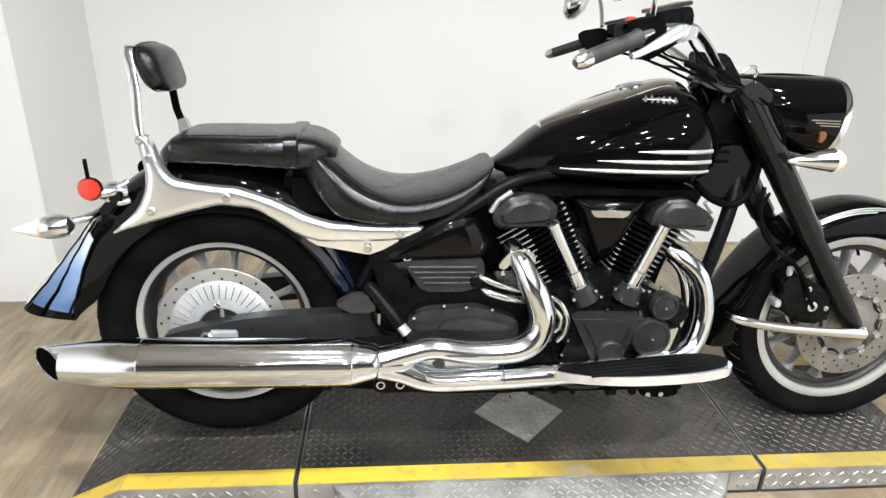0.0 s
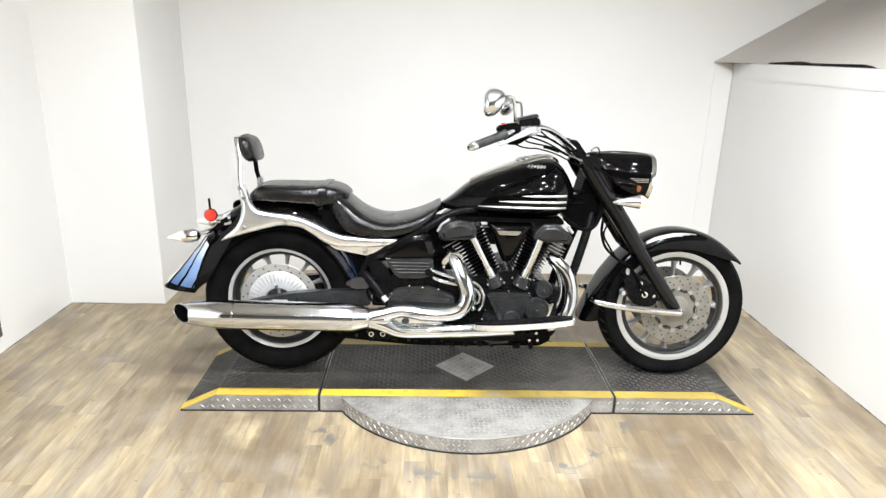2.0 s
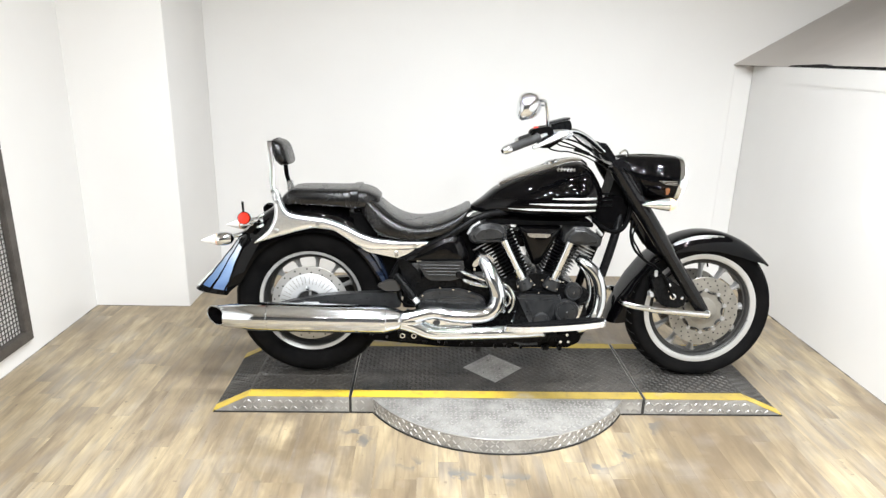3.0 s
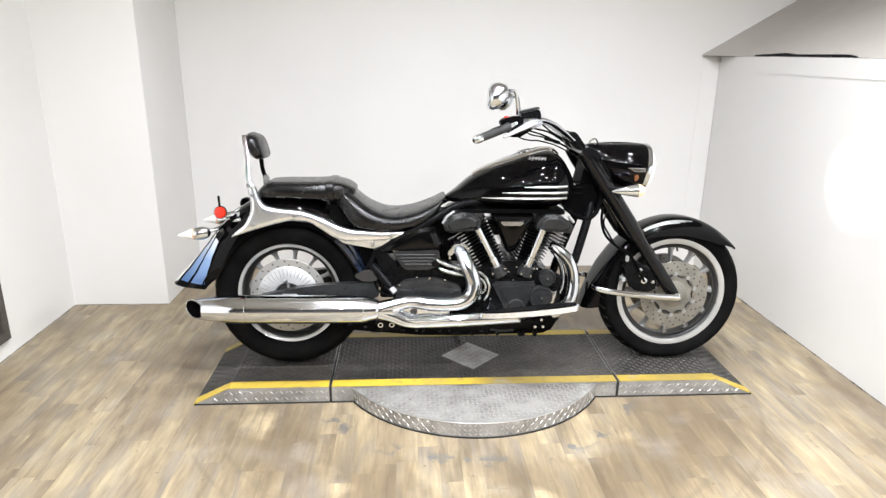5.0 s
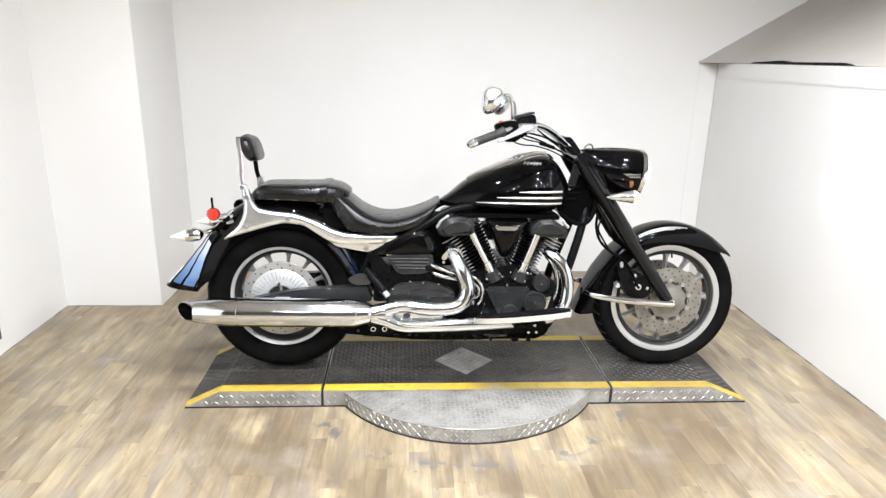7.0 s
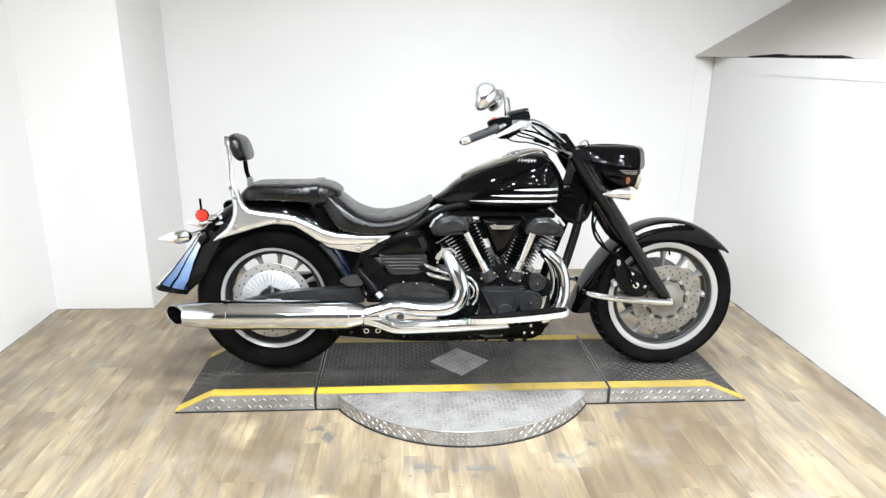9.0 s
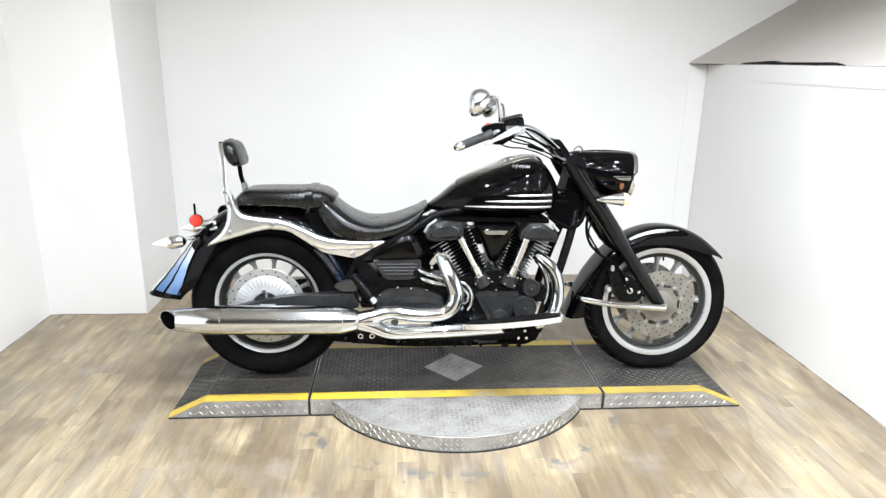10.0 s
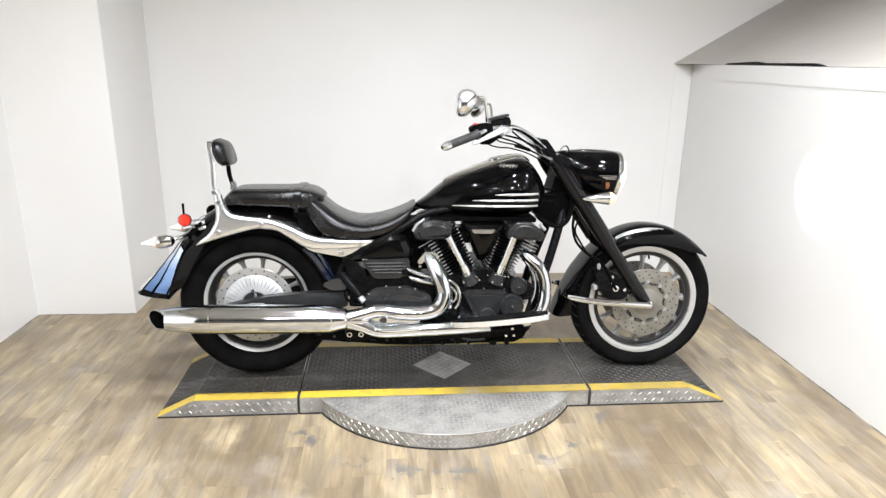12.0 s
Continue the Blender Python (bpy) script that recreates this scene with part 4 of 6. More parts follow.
# fender rail with the back rest plate
RAIL = [(-1.069, 0.597), (-0.971, 0.629), (-0.889, 0.653), (-0.820, 0.670), (-0.739, 0.662), (-0.680, 0.623), (-0.640, 0.594), (-0.594, 0.580), (-0.485, 0.581), (-0.392, 0.586),
        (-0.340, 0.616), (-0.369, 0.623), (-0.473, 0.623), (-0.567, 0.627), (-0.624, 0.644), (-0.692, 0.680), (-0.772, 0.709), (-0.855, 0.716), (-0.922, 0.728), (-0.944, 0.770), (-0.951, 0.800),
        (-0.962, 0.828), (-0.980, 0.824), (-0.982, 0.790), (-0.973, 0.747), (-0.979, 0.700), (-1.004, 0.655)]


def pillow(profile, y0, y1, crown, width, step=0.006):
    """A plate from y0 to y1 whose outer face swells by crown over a margin of the given width."""
    ring = [Vector(p) for p in profile]
    n = len(ring)
    side = math.copysign(1, y1 - y0)

    def margin(p):
        best = 9.0
        for k in range(n):
            a, d = ring[k], ring[(k + 1) % n] - ring[k]
            t = max(0.0, min(1.0, (p - a).dot(d) / max(d.length_squared, 1e-12)))
            best = min(best, (p - a - d * t).length)
        return best

    xs, zs = [p.x for p in ring], [p.y for p in ring]
    inner = []
    for a in range(int((max(xs) - min(xs)) / step)):
        for b in range(int((max(zs) - min(zs)) / step)):
            p = Vector((min(xs) + (a + 0.5 * (b % 2)) * step, min(zs) + b * step))
            cross = 0
            for k in range(n):
                u, v = ring[k], ring[(k + 1) % n]
                if (u.y > p.y) != (v.y > p.y) and p.x < u.x + (p.y - u.y) * (v.x - u.x) / (v.y - u.y):
                    cross += 1
            if cross % 2 and margin(p) > step * 0.45:
                inner.append(p)
    verts, _, faces, *_ = delaunay_2d_cdt(ring + inner, [(k, (k + 1) % n) for k in range(n)], [], 1, 1e-6)
    bm = bmesh.new()
    out = []
    for p in verts:
        d = min(1.0, margin(Vector(p)) / width)
        out.append(bm.verts.new((p[0], y1 + side * crown * math.sqrt(1 - (1 - d) ** 2), p[1])))
    for f in faces:
        bm.faces.new([out[k] for k in f])
    back = [bm.verts.new((p.x, y0, p.y)) for p in ring]
    for k in range(n):
        bm.faces.new((out[k], out[(k + 1) % n], back[(k + 1) % n], back[k]))
    bm.faces.new(back)
    return bm


for s in (-1, 1):
    r = part("fender_rail", pillow(rounded(RAIL, 0.02, 4), s * 0.134, s * 0.154, 0.008, 0.016), RAIL_STEEL, bike, "polished silver fender rail", 50)
    part("rail_lug", slab(rounded([(-0.628, 0.590), (-0.600, 0.573), (-0.481, 0.550), (-0.446, 0.562), (-0.404, 0.588), (-0.480, 0.600)], 0.008), s * 0.140, s * 0.157, 0.004), RAIL_STEEL, r)
    for x, z in ((-0.975, 0.818), (-0.960, 0.777), (-0.968, 0.656), (-0.406, 0.606), (-0.483, 0.568), (-0.80, 0.69)):
        part("rail_bolt", lathe([(0, 0.010), (s * 0.004, 0.010), (s * 0.006, 0.008), (s * 0.006, 0.0045), (s * 0.003, 0.004), (s * 0.003, 0)], (x, s * 0.162, z), n=14), CHROME_SOFT, r)
    leg = [(-0.972, s * 0.152, 0.795), (-0.976, s * 0.150, 0.818), (-0.983, s * 0.142, 0.850), (-0.984, s * 0.130, 0.895), (-0.985, s * 0.124, 0.916), (-0.993, s * 0.112, 0.970), (-0.997, s * 0.104, 0.998), (-0.998, s * 0.092, 1.008)]
    # the near leg is chrome, the far one matt black
    part("sissy_bar_leg", loft([[(x + px, y + py, z) for px, py in oval((0, 0), 0.0095, 0.0042, 16, 5.0)] for x, y, z in leg]), CHROME if s < 0 else MATT, bike, "flat back rest bar, chrome near, matt black far")
part("sissy_bar_hoop", loft([[(-0.998 + px, y, 1.008 + pz) for px, pz in oval((0, 0), 0.0095, 0.0042, 16, 5.0)] for y in (-0.096, -0.05, 0.05, 0.096)]), CHROME, bike, "flat chrome back rest crossbar")
pad = []
for x, ry, rz, dz in ((-0.990, 0.088, 0.044, 0.002), (-0.984, 0.099, 0.051, 0.001), (-0.972, 0.104, 0.0535, 0.000), (-0.956, 0.103, 0.052, -0.002), (-0.945, 0.094, 0.047, -0.004), (-0.939, 0.076, 0.038, -0.007)):
    pad.append([(x + (z - 0.965) * -0.27, y, z) for y, z in oval((0, 0.964 + dz), ry, rz, 36, 3.4)])
bp = part("back_rest", loft(pad), LEATHER, bike, "padded black leather back rest", 60)
part("piping", tube([(q[0] - 0.002, q[1] * 1.004, 0.966 + (q[2] - 0.966) * 1.004) for q in pad[2]] + [tuple(pad[2][0])], 0.002, 6), LEATHER, bp)


# tank
TANK = [(-0.176, 0.748, 0.738, 0.020), (-0.160, 0.760, 0.731, 0.045), (-0.125, 0.785, 0.724, 0.078), (-0.060, 0.838, 0.718, 0.115), (0.038, 0.887, 0.713, 0.150), (0.136, 0.922, 0.710, 0.172),
        (0.222, 0.948, 0.709, 0.182), (0.280, 0.950, 0.712, 0.184), (0.318, 0.928, 0.722, 0.174), (0.346, 0.892, 0.740, 0.150), (0.368, 0.852, 0.765, 0.110), (0.378, 0.825, 0.79, 0.06)]
TANK_D = [tuple(v) for v in smooth2(TANK, 5)]


def tank_section(x, n=40, off=0.0):
    zt, zb, w = lerp_table(TANK_D, x)
    pts = []
    zm = zb + (zt - zb) * 0.36
    for k in range(n):
        a = k * math.tau / n
        s, c = math.sin(a), math.cos(a)
        y = (w + off) * math.copysign(abs(s) ** 0.80, s)
        z = zm + (zt + off - zm) * abs(c) ** 0.92 if c > 0 else zm - (zm - zb + off) * abs(c) ** 0.62
        pts.append((x, y, z))
    return pts


def tank_y(x, z, off=0.0):
    """Half width of the tank's skin at a height."""
    zt, zb, w = lerp_table(TANK_D, x)
    zm = zb + (zt - zb) * 0.36
    if z > zm:
        c = min(1, ((z - zm) / (zt - zm)) ** (1 / 0.92))
    else:
        c = min(1, ((zm - z) / (zm - zb)) ** (1 / 0.62))
    return -((w + off) * (1 - c * c) ** 0.40)


tank = part("fuel_tank", loft([tank_section(v[0]) for v in TANK_D]), GLOSS, bike, "black lacquered teardrop fuel tank", 60)
for s in (-1, 1):
    for x0, x1, z in ((-0.026, 0.324, 0.759), (0.056, 0.324, 0.783), (0.146, 0.324, 0.808)):
        n = 16
        pts = [(x0 + (x1 - x0) * k / n, -s * tank_y(x0 + (x1 - x0) * k / n, z, 0.001), z + 0.004 * k / n) for k in range(n + 1)]
        part("tank_stripe", tube(pts, [0.0012 + 0.0038 * min(1, k / 5) for k in range(n + 1)], 8), LIP, tank, "slim bright stripe")
con = []
for k in range(23):
    x = -0.055 + 0.37 * k / 22
    zt, zb, w = lerp_table(TANK_D, x)
    cw = 0.022 + 0.042 * math.sin(math.pi * min(1, (k + 2) / 26)) ** 1.2
    prof = []
    for j in range(13):
        y = -cw + 2 * cw * j / 12
        f = 1 - (y / cw) ** 2
        drop = 0.42 * abs(y) ** 1.6
        prof.append((x, y, zt - drop * 1.25 + 0.003 + 0.010 * f))
    prof += [(x, cw, zt - 0.05), (x, -cw, zt - 0.05)]
    con.append(prof)
part("tank_console", loft(con), RAIL_CHROME, tank, "long chrome tank console", 50)
BX, BZ = 0.208, 0.920
badge = part("tank_badge", pipe([(BX - 0.036, tank_y(BX - 0.036, BZ, 0.0), BZ), (BX, tank_y(BX, BZ + 0.001, 0.0), BZ + 0.001), (BX + 0.036, tank_y(BX + 0.036, BZ, 0.0), BZ)], [0.004, 0.008, 0.005], 10, 5, flat=(1, 0.7)), CHROME_SOFT, tank, "chrome badge with raised strokes")
for k in range(6):
    x = BX - 0.030 + 0.012 * k
    h = 0.0065 + 0.0015 * math.sin(k * 2.3)
    part("stroke", pipe([(x - 0.004, tank_y(x - 0.004, BZ - h, 0.001), BZ - h), (x, tank_y(x, BZ, 0.0035), BZ), (x + 0.004, tank_y(x + 0.004, BZ + h, 0.001), BZ + h)], 0.0036, 8), CHROME_SOFT, badge)
part("filler_cap", lathe([(0, 0.034), (0.008, 0.034), (0.012, 0.028), (0.012, 0)], (0.17, 0.0, 0.938), (-0.25, 0, 1), 28), CHROME, tank)

# frame, neck and under-tank bodywork
part("valve_stem", tube([(0.035, 0.03, 0.222), (0.028, -0.01, 0.195), (0.026, -0.018, 0.186)], 0.004, 8), MATT, fw)
part("frame_neck", slab(rounded([(0.415, 0.85), (0.43, 0.93), (0.50, 0.93), (0.53, 0.82), (0.47, 0.70), (0.38, 0.69), (0.36, 0.74), (0.40, 0.80)], 0.02), -0.065, 0.065, 0.012), MATT, bike, "black steering head casting")
part("neck_cover", slab(rounded([(0.33, 0.755), (0.34, 0.70), (0.40, 0.666), (0.455, 0.672), (0.485, 0.715), (0.488, 0.79), (0.44, 0.815), (0.37, 0.805)], 0.025), -0.085, 0.085, 0.014), GLOSS, bike, "black side cover under the steering head")
for k in range(3):
    part("cover_louvre", tube([(0.355, -0.086, 0.772 + 0.0245 * k), (0.415, -0.086, 0.772 + 0.0245 * k)], 0.004, 8), MATT, bike)
part("neck_hose", pipe([(0.335, -0.10, 0.715), (0.375, -0.105, 0.682), (0.43, -0.105, 0.664), (0.47, -0.10, 0.685), (0.49, -0.095, 0.74), (0.495, -0.09, 0.80)], 0.0095, 10), MATT, bike, "black rubber hose")
for s in (-1, 1):
    part("frame_downtube", pipe([(0.47, s * 0.05, 0.78), (0.44, s * 0.09, 0.66), (0.40, s * 0.115, 0.53), (0.365, s * 0.125, 0.42), (0.325, s * 0.13, 0.27), (0.27, s * 0.13, 0.20), (0.1, s * 0.13, 0.175), (-0.3, s * 0.13, 0.175), (-0.45, s * 0.13, 0.22)], 0.0185, 12), SATIN, bike, "black frame tube")
    part("frame_rail", pipe([(0.10, s * 0.09, 0.745), (-0.04, s * 0.105, 0.740), (-0.14, s * 0.130, 0.722), (-0.22, s * 0.145, 0.676), (-0.29, s * 0.15, 0.634), (-0.38, s * 0.15, 0.586), (-0.46, s * 0.145, 0.535), (-0.50, s * 0.14, 0.46)], 0.015, 12), SATIN, bike, "black frame tube")
part("backbone", box(-0.5, 0.35, -0.06, 0.06, 0.58, 0.65, 0.02), SATIN, bike)
part("inner_fender", box(-0.56, -0.42, -0.10, 0.10, 0.36, 0.66, 0.02), MATT, bike)


# ---- engine ----
engine = part("crankcase", slab(rounded([(-0.40, 0.42), (-0.36, 0.50), (-0.20, 0.50), (-0.10, 0.43), (0.0, 0.47), (0.10, 0.50), (0.22, 0.47), (0.30, 0.42), (0.315, 0.30), (0.28, 0.21), (0.10, 0.185), (-0.30, 0.19), (-0.40, 0.26)], 0.03), -0.165, 0.165, 0.02), SATIN, bike, "satin black engine case")


def bolt(parent, x, y, z, r=0.0045, mat=None):
    part("bolt", lathe([(0.004, r), (-0.003, r), (-0.005, r * 0.8), (-0.005, r * 0.4), (-0.003, r * 0.35), (-0.003, 0)], (x, y, z), n=10), mat or CHROME_SOFT, parent)


def cylinder(top, foot, name, out):
    """A finned barrel from the crankcase up to its head; out is the side that faces away from the other barrel."""
    a, b = Vector((top[0], 0, top[1])), Vector((foot[0], 0, foot[1]))
    d = (a - b).normalized()
    side = Vector((d.z, 0, -d.x))
    length = (a - b).length
    core = part(name, tube([b, a - d * 0.01], 0.050, 24), SATIN, bike, "black finned engine cylinder")
    n = 16
    for k in range(n):
        f = k / (n - 1)
        wide = f > 0.62
        outer, inner = (0.104 if wide else 0.056), 0.056 + 0.028 * f
        cut_o, cut_i = (0.034 if wide else outer - 0.017), inner - 0.008
        th = 0.0021 if wide else 0.0017
        poly = [(-inner, -0.112), (-cut_i, -0.1125), (cut_o, -0.1125), (outer, -0.112), (outer, 0.112), (-inner, 0.112)]
        if out < 0:
            poly = [(-px, py) for px, py in reversed(poly)]
        prof = rounded(poly, 0.012, 3)
        bm = bmesh.new()
        lo = [bm.verts.new(side * px + Vector((0, py, 0)) - d * th) for px, py in prof]
        hi = [bm.verts.new(side * px + Vector((0, py, 0)) + d * th) for px, py in prof]
        bm.faces.new(hi)
        bm.faces.new(list(reversed(lo)))
        for i in range(len(prof)):
            j = (i + 1) % len(prof)
            bm.faces.new((lo[i], lo[j], hi[j], hi[i]))
        ob = part("fin", bm, SATIN, core)
        ob.data.materials.append(ALLOY)
        for poly in ob.data.polygons:
            q = out * poly.center.dot(side)
            if abs(poly.normal.dot(d)) < 0.5 and poly.center.y < 0 and (q > cut_o - 0.001 or q < -cut_i + 0.001):
                poly.material_index = 1
        ob.location = b + d * (0.035 + (length - 0.065) * f)
    return core


cylinder((-0.090, 0.655), (0.062, 0.40), "rear_cylinder", -1)
cylinder((0.272, 0.650), (0.150, 0.40), "front_cylinder", 1)

# rocker covers
for nm, prof in (("rear_rocker_cover", [(-0.186, 0.652), (-0.150, 0.690), (-0.105, 0.702), (-0.062, 0.696), (-0.030, 0.672), (-0.030, 0.634), (-0.050, 0.626), (-0.160, 0.614), (-0.182, 0.626)]),
                 ("front_rocker_cover", [(0.204, 0.626), (0.210, 0.660), (0.240, 0.690), (0.290, 0.692), (0.345, 0.662), (0.364, 0.640), (0.356, 0.610), (0.300, 0.618), (0.224, 0.624)])):
    rc = part(nm, slab(rounded(prof, 0.004, 1), -0.168, 0.168, 0.010, segments=1), GREYBLACK, bike, "grey-black angular rocker cover")
    part("rocker_cap", slab([(sum(q[0] for q in prof) / 9 + (x - sum(q[0] for q in prof) / 9) * 0.80, 0.662 + (z - 0.662) * 0.72) for x, z in prof], -0.177, -0.155, 0.008, segments=1), GREYBLACK, rc)
for pts in ([(-0.188, 0.652), (-0.172, 0.682), (-0.140, 0.704)], [(0.345, 0.680), (0.368, 0.655)]):
    part("head_clamp", tube([(x, -0.14, z) for x, z in pts], 0.007, 8), ALLOY, bike)

# pushrod tubes
for a, b in (((-0.048, 0.640), (0.040, 0.470)), ((0.226, 0.636), (0.170, 0.470))):
    ta, tb = Vector((a[0], -0.192, a[1])), Vector((b[0], -0.175, b[1]))
    t = part("pushrod_tube", tube([ta, ta.lerp(tb, 0.72), ta.lerp(tb, 0.73), tb], [0.0155, 0.0155, 0.0195, 0.0195], 20), CHROME, bike, "chrome pushrod tube")
    part("tube_base", tube([tb + (tb - ta).normalized() * -0.006, tb + (tb - ta).normalized() * 0.036], [0.027, 0.036], 20), GREYBLACK, t)
    part("tube_collar", tube([tb + (tb - ta).normalized() * -0.010, tb + (tb - ta).normalized() * -0.004], 0.0225, 20), CHROME, t)
    for k in range(4):
        q = tb + (tb - ta).normalized() * 0.012
        bolt(t, q.x + 0.03 * math.cos(k * 1.57 + 0.5), -0.197, q.z + 0.024 * math.sin(k * 1.57 + 0.5), 0.005)

# air chamber between the cylinders
air = part("air_cover", dome(rounded([(0.016, 0.690), (0.204, 0.688), (0.196, 0.655), (0.116, 0.522), (0.086, 0.522), (0.030, 0.655)], 0.018), 0.10, -0.118, -0.150), GLOSS_DEEP, bike, "glossy black wedge-shaped air cover")
part("air_badge", slab(rounded([(0.052, 0.662), (0.154, 0.661), (0.142, 0.644), (0.064, 0.645)], 0.006), -0.158, -0.135, 0.004), CHROME_SOFT, air, "chrome badge bar")
part("under_tank_trim", slab(rounded([(-0.12, 0.712), (0.33, 0.708), (0.33, 0.686), (0.20, 0.694), (0.02, 0.694), (-0.10, 0.692)], 0.008), -0.135, 0.135, 0.006), MATT, bike)

# crankcase covers
cov = part("clutch_cover", slab(rounded([(0.018, 0.402), (0.034, 0.414), (0.188, 0.412), (0.202, 0.396), (0.158, 0.294), (0.146, 0.278), (0.098, 0.274), (0.076, 0.286)], 0.012), -0.206, -0.15, 0.007), GREYBLACK, bike, "grey-black trapezoid clutch cover")
part("cover_lid", slab(rounded([(0.046, 0.394), (0.172, 0.392), (0.138, 0.314), (0.092, 0.312)], 0.012), -0.212, -0.2, 0.004), GREYBLACK, cov)
brow = bmesh.new()
ends = [[brow.verts.new((x, y, z)) for y, z in ((-0.162, 0.421), (-0.162, 0.394), (-0.2075, 0.397))] for x in (0.020, 0.200)]
brow.faces.new(ends[0])
brow.faces.new(list(reversed(ends[1])))
for k in range(3):
    brow.faces.new((ends[0][k], ends[1][k], ends[1][(k + 1) % 3], ends[0][(k + 1) % 3]))
part("cover_brow", brow, GREYBLACK, cov, "sloped upper edge of the cover")
part("cover_boss", lathe([(-0.20, 0.036), (-0.214, 0.035), (-0.220, 0.030), (-0.220, 0)], (0.120, 0, 0.306), n=32), GREYBLACK, cov, "round boss")
side = part("side_case", slab(rounded([(-0.02, 0.42), (0.02, 0.30), (0.0, 0.262), (0.18, 0.255), (0.30, 0.262), (0.315, 0.36), (0.26, 0.44), (0.20, 0.455), (0.17, 0.43)], 0.02), -0.192, -0.12, 0.012), SATIN, bike)
for x, z, r in ((0.226, 0.344, 0.052), (0.250, 0.428, 0.036)):
    rc = part("round_cover", lathe([(-0.18, r), (-0.205, r), (-0.212, r * 0.92), (-0.212, r * 0.80), (-0.208, r * 0.76), (-0.210, r * 0.4), (-0.211, 0)], (x, 0, z), n=40), GREYBLACK, bike, "round grey-black engine cover")
    bolt(rc, x, -0.212, z, 0.004)
part("round_cover", lathe([(-0.16, 0.034), (-0.195, 0.032), (-0.202, 0.026), (-0.202, 0)], (0.288, 0, 0.408), n=32), SATIN, bike)
for x, z in ((0.0, 0.41), (0.012, 0.34), (0.105, 0.422), (0.19, 0.415), (0.205, 0.47), (0.085, 0.458), (0.235, 0.478), (0.26, 0.40), (0.0, 0.30), (0.118, 0.478)):
    bolt(engine, x, -0.203, z, 0.0042)

# rear half of the engine: ribbed cover, transmission case, glossy side cover
ribs = part("ribbed_cover", slab(rounded([(-0.40, 0.540), (-0.205, 0.545), (-0.200, 0.478), (-0.255, 0.462), (-0.352, 0.462)], 0.014), -0.180, -0.10, 0.006), GREYBLACK, bike, "ribbed grey-black cover")
for k in range(4):
    z = 0.527 - 0.0135 * k
    part("rib", tube([(-0.385 + 0.012 * k, -0.181, z), (-0.222, -0.181, z)], 0.0042, 8), GREYBLACK, ribs)
part("transmission_cover", slab(rounded([(-0.385, 0.398), (-0.345, 0.420), (-0.220, 0.428), (-0.130, 0.400), (-0.110, 0.380), (-0.118, 0.330), (-0.39, 0.330)], 0.016), -0.196, -0.12, 0.01), GREYBLACK, bike, "grey-black transmission cover")
part("cover_ridge", slab(rounded([(-0.315, 0.372), (-0.300, 0.394), (-0.225, 0.400), (-0.135, 0.384), (-0.135, 0.366)], 0.010), -0.204, -0.18, 0.005), GREYBLACK, bike)
part("cover_ridge", slab(rounded([(-0.375, 0.366), (-0.372, 0.384), (-0.315, 0.384), (-0.325, 0.366)], 0.008), -0.202, -0.18, 0.004), GREYBLACK, bike)
for x, z in ((-0.372, 0.404), (-0.300, 0.436), (-0.246, 0.431), (-0.182, 0.424)):
    bolt(engine, x, -0.2, z, 0.0048)
part("inner_panel", box(-0.26, -0.10, -0.07, 0.07, 0.47, 0.69, 0.012), MATT, bike, "black inner panel behind the covers")
sc = part("side_cover", dome(rounded([(-0.462, 0.524), (-0.455, 0.550), (-0.375, 0.602), (-0.294, 0.646), (-0.235, 0.658), (-0.204, 0.622), (-0.182, 0.568), (-0.187, 0.536), (-0.375, 0.524)], 0.022), -0.05, -0.128, -0.176, 12), GLOSS_DEEP, bike, "glossy black side cover", 60)
bolt(sc, -0.389, -0.166, 0.545, 0.011, CHROME)
bracket = part("frame_bracket", slab(rounded([(-0.482, 0.547), (-0.441, 0.550), (-0.384, 0.490), (-0.377, 0.455), (-0.382, 0.418), (-0.395, 0.340), (-0.455, 0.340), (-0.448, 0.440), (-0.464, 0.499)], 0.010), -0.168, 0.165, 0.007), SATIN, bike, "black swingarm bracket")
part("passenger_peg", slab(rounded([(-0.560, 0.445), (-0.520, 0.465), (-0.470, 0.470), (-0.462, 0.426), (-0.521, 0.423)], 0.010), -0.215, -0.185, 0.007), PEG_SHADED, bike, "folded grey passenger peg, darkened for shadow")
for x, z in ((-0.425, 0.437), (-0.392, 0.437), (-0.43, 0.36)):
    part("bracket_bolt", lathe([(0, 0.011), (-0.008, 0.010), (-0.008, 0)], (x, -0.163, z), n=12), MATT, bracket)
# folded arm behind the passenger peg
mc = part("peg_arm", tube([(-0.482, -0.192, 0.486), (-0.474, -0.200, 0.478), (-0.414, -0.240, 0.416), (-0.404, -0.246, 0.404)], [0.014, 0.018, 0.0175, 0.013], 16), SATIN, bike, "black folded passenger peg arm")
part("cylinder_fitting", lathe([(-0.012, 0.012), (0.012, 0.012), (0.012, 0), (-0.012, 0)], (-0.397, -0.250, 0.396), (0.62, -0.32, -0.70), n=6), ALLOY, mc, "bare metal hex fitting")
part("brake_hose", pipe([(-0.47, -0.165, 0.46), (-0.476, -0.178, 0.42), (-0.46, -0.184, 0.375), (-0.42, -0.182, 0.352), (-0.38, -0.18, 0.360), (-0.37, -0.18, 0.41)], 0.005, 8), MATT, bike)

